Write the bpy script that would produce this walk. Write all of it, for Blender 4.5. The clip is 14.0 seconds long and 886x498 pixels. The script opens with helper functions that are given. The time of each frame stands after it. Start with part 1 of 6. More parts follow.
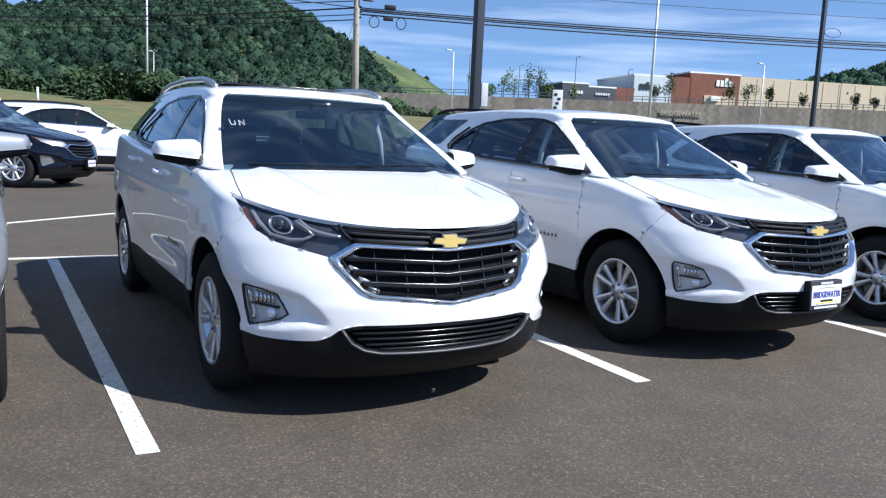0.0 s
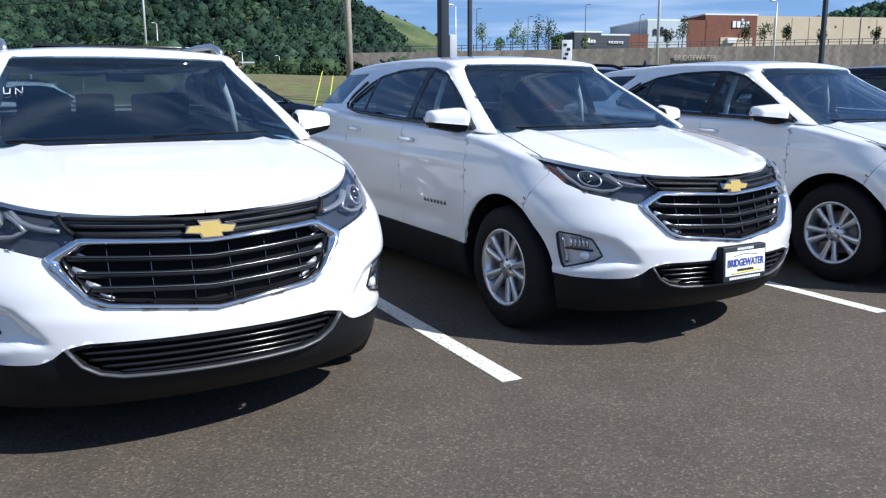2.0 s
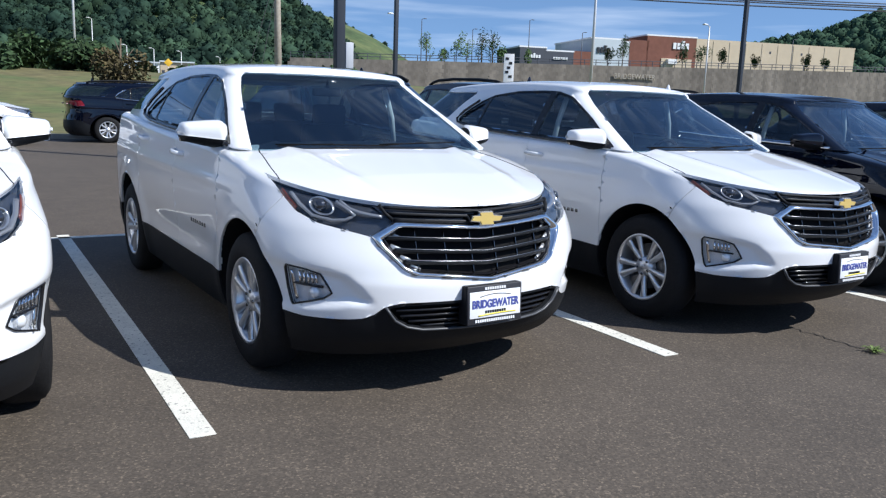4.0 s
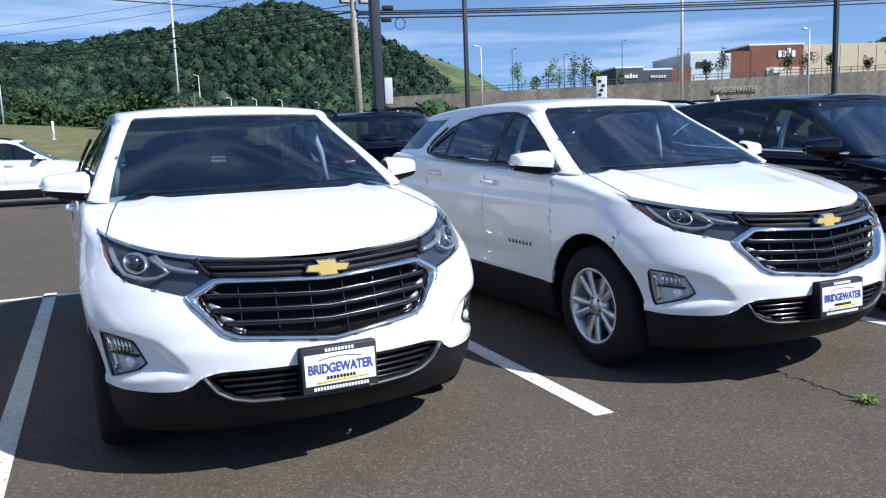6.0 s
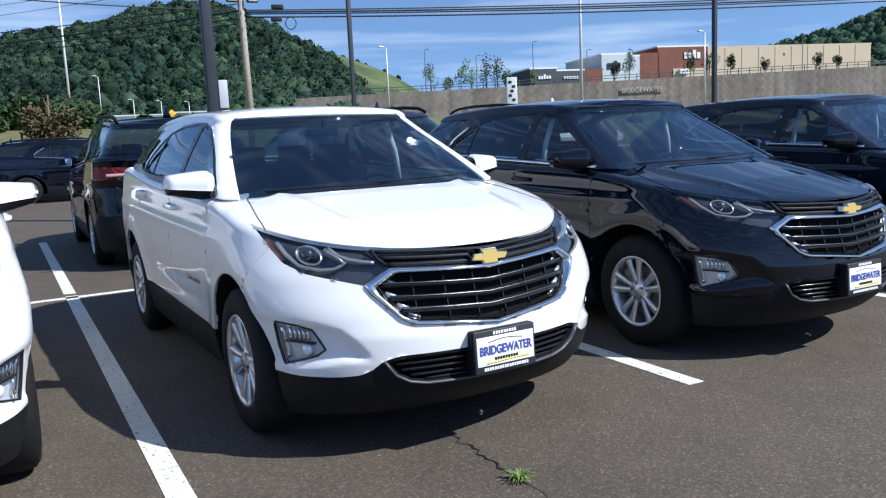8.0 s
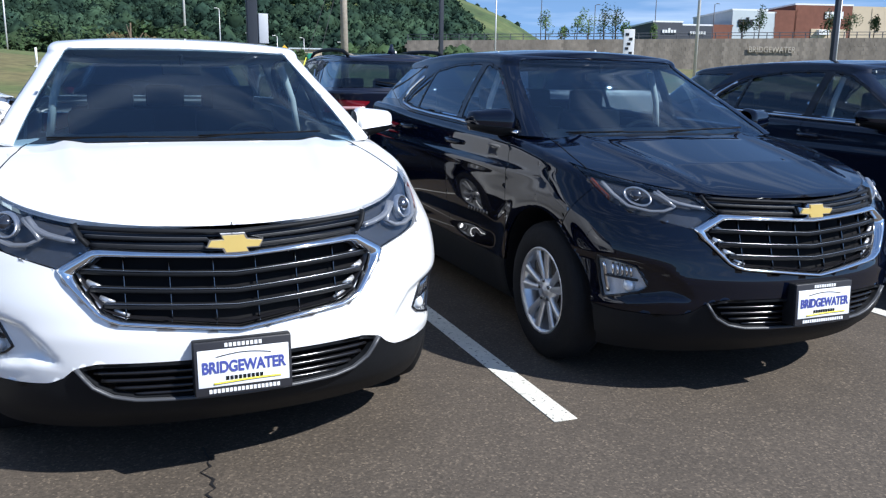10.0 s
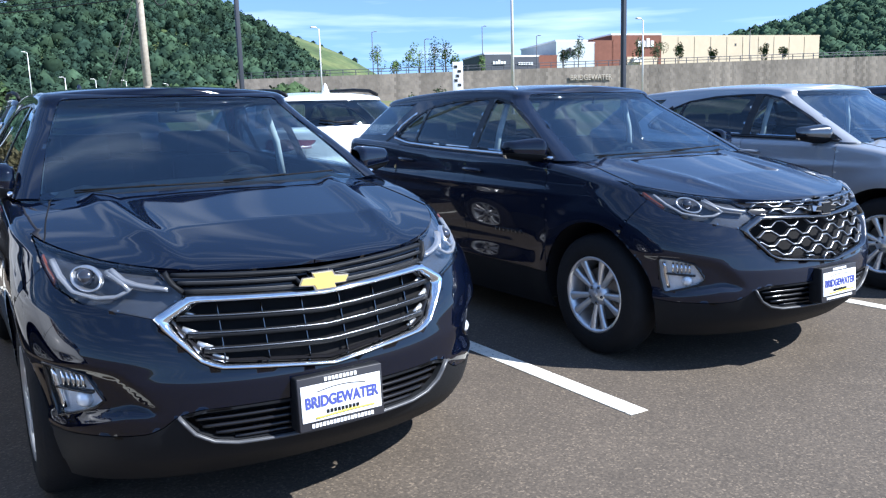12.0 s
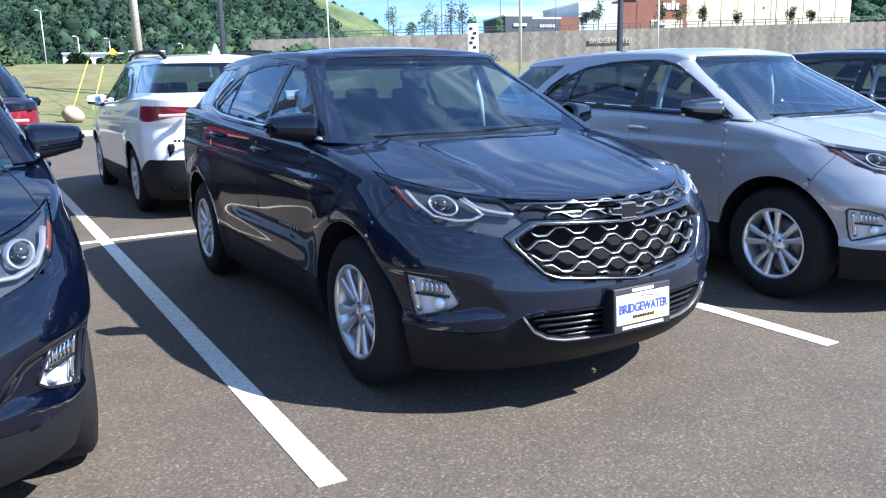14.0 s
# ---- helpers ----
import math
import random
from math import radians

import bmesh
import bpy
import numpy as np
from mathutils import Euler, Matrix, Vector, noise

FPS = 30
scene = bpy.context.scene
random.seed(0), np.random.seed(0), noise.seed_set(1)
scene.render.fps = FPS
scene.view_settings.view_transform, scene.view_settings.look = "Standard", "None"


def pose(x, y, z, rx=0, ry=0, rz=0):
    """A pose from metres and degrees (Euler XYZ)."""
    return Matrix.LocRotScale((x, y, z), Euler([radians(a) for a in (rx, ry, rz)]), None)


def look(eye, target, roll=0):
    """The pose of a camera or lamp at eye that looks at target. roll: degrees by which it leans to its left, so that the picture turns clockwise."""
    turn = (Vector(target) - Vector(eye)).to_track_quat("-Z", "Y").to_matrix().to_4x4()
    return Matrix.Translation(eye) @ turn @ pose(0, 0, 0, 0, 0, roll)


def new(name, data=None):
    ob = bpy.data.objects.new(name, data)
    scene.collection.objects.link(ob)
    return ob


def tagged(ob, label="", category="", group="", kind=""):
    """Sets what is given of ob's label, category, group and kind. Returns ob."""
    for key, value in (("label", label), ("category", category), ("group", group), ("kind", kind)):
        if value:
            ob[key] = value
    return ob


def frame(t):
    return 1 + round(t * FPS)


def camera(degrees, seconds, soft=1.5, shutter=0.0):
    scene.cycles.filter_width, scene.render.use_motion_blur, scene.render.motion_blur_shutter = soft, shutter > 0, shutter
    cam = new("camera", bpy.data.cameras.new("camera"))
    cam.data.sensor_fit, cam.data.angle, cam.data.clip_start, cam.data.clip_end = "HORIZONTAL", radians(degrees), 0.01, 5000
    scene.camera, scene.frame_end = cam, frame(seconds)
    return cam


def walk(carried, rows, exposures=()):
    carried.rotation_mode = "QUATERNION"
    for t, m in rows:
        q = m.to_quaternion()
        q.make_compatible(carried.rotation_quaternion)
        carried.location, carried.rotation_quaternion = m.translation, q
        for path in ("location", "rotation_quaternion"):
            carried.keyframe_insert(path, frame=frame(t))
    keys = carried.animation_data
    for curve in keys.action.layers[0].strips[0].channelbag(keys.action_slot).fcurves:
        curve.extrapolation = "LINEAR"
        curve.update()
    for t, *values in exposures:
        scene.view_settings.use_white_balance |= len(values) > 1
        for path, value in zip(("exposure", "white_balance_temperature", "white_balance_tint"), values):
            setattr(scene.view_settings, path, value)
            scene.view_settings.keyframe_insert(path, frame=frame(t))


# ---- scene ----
cam = camera(58.6, 14.0, 1.25)
PATH = [
    (0, (-0.41, -3.378, 1.335), (0.503, -1.62, 1.06), 2.7),
    (0.5, (-0.095, -3.316, 1.327), (0.801, -1.547, 1.067), 1.2),
    (1, (0.207, -3.278, 1.349), (1.082, -1.495, 1.11), 0.6),
    (1.5, (0.503, -3.128, 1.323), (1.354, -1.354, 0.963), 0.9),
    (2, (0.821, -3.087, 1.336), (1.681, -1.321, 0.958), -0.3),
    (2.5, (1.173, -3.17, 1.389), (1.979, -1.377, 1.024), -2.9),
    (3, (1.393, -3.197, 1.374), (2.172, -1.39, 1.014), -2.3),
    (3.5, (1.695, -3.151, 1.369), (2.602, -1.406, 1.003), 1.2),
    (3.7, (1.818, -3.162, 1.384), (2.81, -1.462, 1.03), 1.8),
    (5.8, (3.07, -3.148, 1.363), (3.839, -1.331, 1.037), 0.4),
    (6, (3.267, -3.154, 1.37), (4.018, -1.321, 1.093), -2.2),
    (6.5, (3.647, -3.133, 1.386), (4.372, -1.285, 1.144), -3.2),
    (7, (4.079, -3.032, 1.388), (5.05, -1.304, 1.124), -1.9),
    (7.5, (4.527, -3.02, 1.358), (5.534, -1.313, 1.089), -2.1),
    (7.7, (4.695, -3.033, 1.397), (5.678, -1.312, 1.128), -2.4),
    (9.8, (6.32, -2.809, 1.365), (6.987, -0.968, 0.961), 0.4),
    (10, (6.482, -2.767, 1.39), (7.157, -0.929, 0.985), 0.7),
    (10.4, (6.867, -2.773, 1.368), (7.707, -1.006, 0.957), -0.4),
    (10.5, (6.955, -2.773, 1.366), (7.818, -1.014, 0.962), -1.3),
    (11, (7.305, -2.742, 1.382), (8.104, -0.959, 0.957), -0.7),
    (11.5, (7.741, -2.582, 1.416), (8.678, -0.856, 1.037), -0.0),
    (12, (8.211, -2.594, 1.404), (9.223, -0.9, 1.079), -1.7),
    (12.5, (8.619, -2.574, 1.408), (9.61, -0.874, 1.052), -0.9),
    (13, (9.063, -2.446, 1.437), (10.201, -0.842, 1.071), 0.9),
    (13.5, (9.514, -2.486, 1.423), (10.547, -0.816, 1.044), -1.8),
    (14, (9.906, -2.478, 1.407), (10.863, -0.771, 0.994), -1.2),
]
EXPOSURES = [(t, stops, kelvin, 10.0) for t, stops, kelvin in ((0.0, 0.60, 5900.0), (1.0, 0.46, 5900.0), (2.0, 0.46, 5960.0), (2.5, 0.36, 5960.0), (3.5, 0.32, 5970.0), (6.0, 0.52, 5950.0), (7.5, 0.46, 5900.0), (10.0, 0.55, 5950.0), (10.5, 0.42, 5980.0), (11.0, 0.52, 5980.0), (11.5, 0.74, 5880.0), (12.0, 1.25, 5860.0), (12.5, 1.62, 5820.0), (13.0, 1.60, 5830.0), (13.5, 1.40, 5830.0), (14.0, 1.58, 5850.0))]
walk(cam, [(t, look(eye, target, roll)) for t, eye, target, roll in PATH], EXPOSURES)

# ---- world and sun ----
SUN_AZ, SUN_EL = 140.0, 44.0          # degrees clockwise from +y, and up
world = bpy.data.worlds.new("world")
scene.world = world
world.use_nodes = True
wn, wl = world.node_tree.nodes, world.node_tree.links
wn.clear()
sky = wn.new("ShaderNodeTexSky")
sky.sky_type, sky.sun_disc = "NISHITA", False
sky.sun_elevation, sky.sun_rotation = radians(SUN_EL), radians(SUN_AZ)
sky.air_density, sky.dust_density, sky.ozone_density = 1.0, 0.1, 4.0
# thin streaks of high cloud
tc = wn.new("ShaderNodeTexCoord")
mp = wn.new("ShaderNodeMapping")
mp.inputs["Scale"].default_value = (2.2, 2.2, 26.0)
cn = wn.new("ShaderNodeTexNoise")
cn.inputs["Scale"].default_value, cn.inputs["Detail"].default_value = 1.6, 5.0
cr = wn.new("ShaderNodeValToRGB")
cr.color_ramp.elements[0].position, cr.color_ramp.elements[1].position = 0.50, 0.82
cr.color_ramp.elements[0].color, cr.color_ramp.elements[1].color = (0, 0, 0, 1), (0.5, 0.5, 0.5, 1)
mx = wn.new("ShaderNodeMixRGB")
mx.inputs[2].default_value = (7.0, 7.6, 8.4, 1)
bg = wn.new("ShaderNodeBackground")
bg.inputs["Strength"].default_value = 0.112
wo = wn.new("ShaderNodeOutputWorld")
wl.new(tc.outputs["Generated"], mp.inputs[0]); wl.new(mp.outputs[0], cn.inputs[0]); wl.new(cn.outputs[0], cr.inputs[0])
up = wn.new("ShaderNodeVectorMath")
up.operation = "ADD"
up.inputs[1].default_value = (0, 0, 0.16)
wl.new(tc.outputs["Generated"], up.inputs[0]); wl.new(up.outputs[0], sky.inputs["Vector"])
wl.new(cr.outputs[0], mx.inputs[0]); wl.new(sky.outputs[0], mx.inputs[1]); wl.new(mx.outputs[0], bg.inputs[0]); wl.new(bg.outputs[0], wo.inputs[0])
sun = new("sun", bpy.data.lights.new("sun", "SUN"))
sun.data.energy, sun.data.angle, sun.data.color = 5.0, radians(0.53), (1.0, 0.95, 0.87)
sa, se = radians(SUN_AZ), radians(SUN_EL)
sun.matrix_world = look((math.sin(sa) * math.cos(se) * 50, math.cos(sa) * math.cos(se) * 50, math.sin(se) * 50), (0, 0, 0))


# ---- materials ----
def material(name, colour, rough=0.5, metal=0.0, coat=0.0, vary=0.0, scale=8.0, bump=0.0, bump_scale=40.0, island=0.0, second=None, spec=0.5, flake=False):
    """A plain surface with two scales of variation and a fine relief."""
    m = bpy.data.materials.new(name)
    m.use_nodes = True
    n, l = m.node_tree.nodes, m.node_tree.links
    b = n["Principled BSDF"]
    b.inputs["Base Color"].default_value = (*colour, 1)
    b.inputs["Roughness"].default_value, b.inputs["Metallic"].default_value = rough, metal
    b.inputs["Coat Weight"].default_value, b.inputs["Coat Roughness"].default_value = coat, 0.03
    b.inputs["Specular IOR Level"].default_value = spec
    co = n.new("ShaderNodeTexCoord")
    if vary or island or second:
        big, fine = n.new("ShaderNodeTexNoise"), n.new("ShaderNodeTexNoise")
        for k, s, d in ((big, scale * 0.12, 3), (fine, scale, 6)):
            k.inputs["Scale"].default_value, k.inputs["Detail"].default_value = s, d
            l.new(co.outputs["Object"], k.inputs["Vector"])
        add = n.new("ShaderNodeMath"); add.operation = "ADD"
        l.new(big.outputs[0], add.inputs[0]); l.new(fine.outputs[0], add.inputs[1])
        span = n.new("ShaderNodeMapRange")
        span.inputs[1].default_value, span.inputs[2].default_value = 0.7, 1.3
        span.inputs[3].default_value, span.inputs[4].default_value = 1 - vary, 1 + vary
        l.new(add.outputs[0], span.inputs[0])
        out = span.outputs[0]
        if island:
            geo = n.new("ShaderNodeNewGeometry")
            sp2 = n.new("ShaderNodeMapRange")
            sp2.inputs[3].default_value, sp2.inputs[4].default_value = 1 - island, 1 + island
            l.new(geo.outputs["Random Per Island"], sp2.inputs[0])
            mul = n.new("ShaderNodeMath"); mul.operation = "MULTIPLY"
            l.new(out, mul.inputs[0]); l.new(sp2.outputs[0], mul.inputs[1])
            out = mul.outputs[0]
        mix = n.new("ShaderNodeMixRGB"); mix.blend_type = "MULTIPLY"; mix.inputs[0].default_value = 1
        mix.inputs[1].default_value = (*colour, 1)
        if second:
            two = n.new("ShaderNodeMixRGB")
            two.inputs[1].default_value, two.inputs[2].default_value = (*colour, 1), (*second, 1)
            r2 = n.new("ShaderNodeMapRange")
            r2.inputs[1].default_value, r2.inputs[2].default_value = 0.42, 0.62
            l.new(big.outputs[0], r2.inputs[0]); l.new(r2.outputs[0], two.inputs[0]); l.new(two.outputs[0], mix.inputs[1])
        l.new(out, mix.inputs[2]); l.new(mix.outputs[0], b.inputs["Base Color"])
    if bump:
        bn = n.new("ShaderNodeTexNoise")
        bn.inputs["Scale"].default_value, bn.inputs["Detail"].default_value = bump_scale, 6
        bp = n.new("ShaderNodeBump")
        bp.inputs["Strength"].default_value, bp.inputs["Distance"].default_value = bump, 0.01
        l.new(co.outputs["Object"], bn.inputs["Vector"]); l.new(bn.outputs[0], bp.inputs["Height"]); l.new(bp.outputs[0], b.inputs["Normal"])
    return m


def glass_material(name, tint, base=0.04):
    """Thin glass: what passes is tinted, what is mirrored follows the angle."""
    m = bpy.data.materials.new(name)
    m.use_nodes = True
    n, l = m.node_tree.nodes, m.node_tree.links
    n.clear()
    tr, gl, lw, pw, ma, mi, o = (n.new(k) for k in ("ShaderNodeBsdfTransparent", "ShaderNodeBsdfGlossy", "ShaderNodeLayerWeight", "ShaderNodeMath", "ShaderNodeMath", "ShaderNodeMixShader", "ShaderNodeOutputMaterial"))
    tr.inputs[0].default_value = (*tint, 1)
    gl.inputs["Roughness"].default_value = 0.01
    gl.inputs["Color"].default_value = (0.84, 0.93, 1.0, 1)
    lw.inputs["Blend"].default_value = 0.5
    pw.operation, ma.operation = "POWER", "MULTIPLY_ADD"
    pw.inputs[1].default_value, ma.inputs[1].default_value, ma.inputs[2].default_value = 4.0, 1 - base, base
    l.new(lw.outputs["Facing"], pw.inputs[0]); l.new(pw.outputs[0], ma.inputs[0])
    l.new(ma.outputs[0], mi.inputs[0]); l.new(tr.outputs[0], mi.inputs[1]); l.new(gl.outputs[0], mi.inputs[2]); l.new(mi.outputs[0], o.inputs[0])
    return m


def asphalt_material():
    """Worn asphalt: light and dark grains in a brown-grey binder, patches, hairline wear."""
    m = material("asphalt", (0.082, 0.067, 0.052), 0.85, vary=0.16, scale=3.0)
    n, l = m.node_tree.nodes, m.node_tree.links
    b = n["Principled BSDF"]
    src = b.inputs["Base Color"].links[0].from_socket
    co = n.new("ShaderNodeTexCoord")
    vo = n.new("ShaderNodeTexVoronoi"); vo.inputs["Scale"].default_value = 120
    v2 = n.new("ShaderNodeTexVoronoi"); v2.inputs["Scale"].default_value = 55
    l.new(co.outputs["Object"], vo.inputs["Vector"]); l.new(co.outputs["Object"], v2.inputs["Vector"])
    hue = n.new("ShaderNodeSeparateColor"); l.new(vo.outputs["Color"], hue.inputs[0])
    rp = n.new("ShaderNodeValToRGB")
    e = rp.color_ramp.elements
    e[0].position, e[0].color = 0.0, (0.66, 0.65, 0.64, 1)
    e[1].position, e[1].color = 0.72, (1.05, 1.03, 1.0, 1)
    x = rp.color_ramp.elements.new(0.9); x.color = (1.25, 1.22, 1.18, 1)
    y = rp.color_ramp.elements.new(0.98); y.color = (1.9, 1.85, 1.75, 1)
    l.new(hue.outputs[0], rp.inputs[0])
    mu = n.new("ShaderNodeMixRGB"); mu.blend_type = "MULTIPLY"; mu.inputs[0].default_value = 1
    l.new(src, mu.inputs[1]); l.new(rp.outputs[0], mu.inputs[2]); l.new(mu.outputs[0], b.inputs["Base Color"])
    bp = n.new("ShaderNodeBump"); bp.inputs["Strength"].default_value, bp.inputs["Distance"].default_value = 0.4, 0.004
    l.new(v2.outputs["Distance"], bp.inputs["Height"]); l.new(bp.outputs[0], b.inputs["Normal"])
    return m


def worn_paint_material():
    """White road paint with the asphalt showing through where it has worn."""
    m = material("road_paint", (0.70, 0.68, 0.60), 0.7, vary=0.12, scale=14, bump=0.5, bump_scale=90)
    n, l = m.node_tree.nodes, m.node_tree.links
    b = n["Principled BSDF"]
    src = b.inputs["Base Color"].links[0].from_socket
    co = n.new("ShaderNodeTexCoord")
    no = n.new("ShaderNodeTexNoise"); no.inputs["Scale"].default_value, no.inputs["Detail"].default_value = 45, 8
    l.new(co.outputs["Object"], no.inputs["Vector"])
    r = n.new("ShaderNodeMapRange"); r.inputs[1].default_value, r.inputs[2].default_value = 0.60, 0.68
    l.new(no.outputs[0], r.inputs[0])
    mi = n.new("ShaderNodeMixRGB"); mi.inputs[2].default_value = (0.2, 0.19, 0.17, 1)
    l.new(r.outputs[0], mi.inputs[0]); l.new(src, mi.inputs[1]); l.new(mi.outputs[0], b.inputs["Base Color"])
    return m


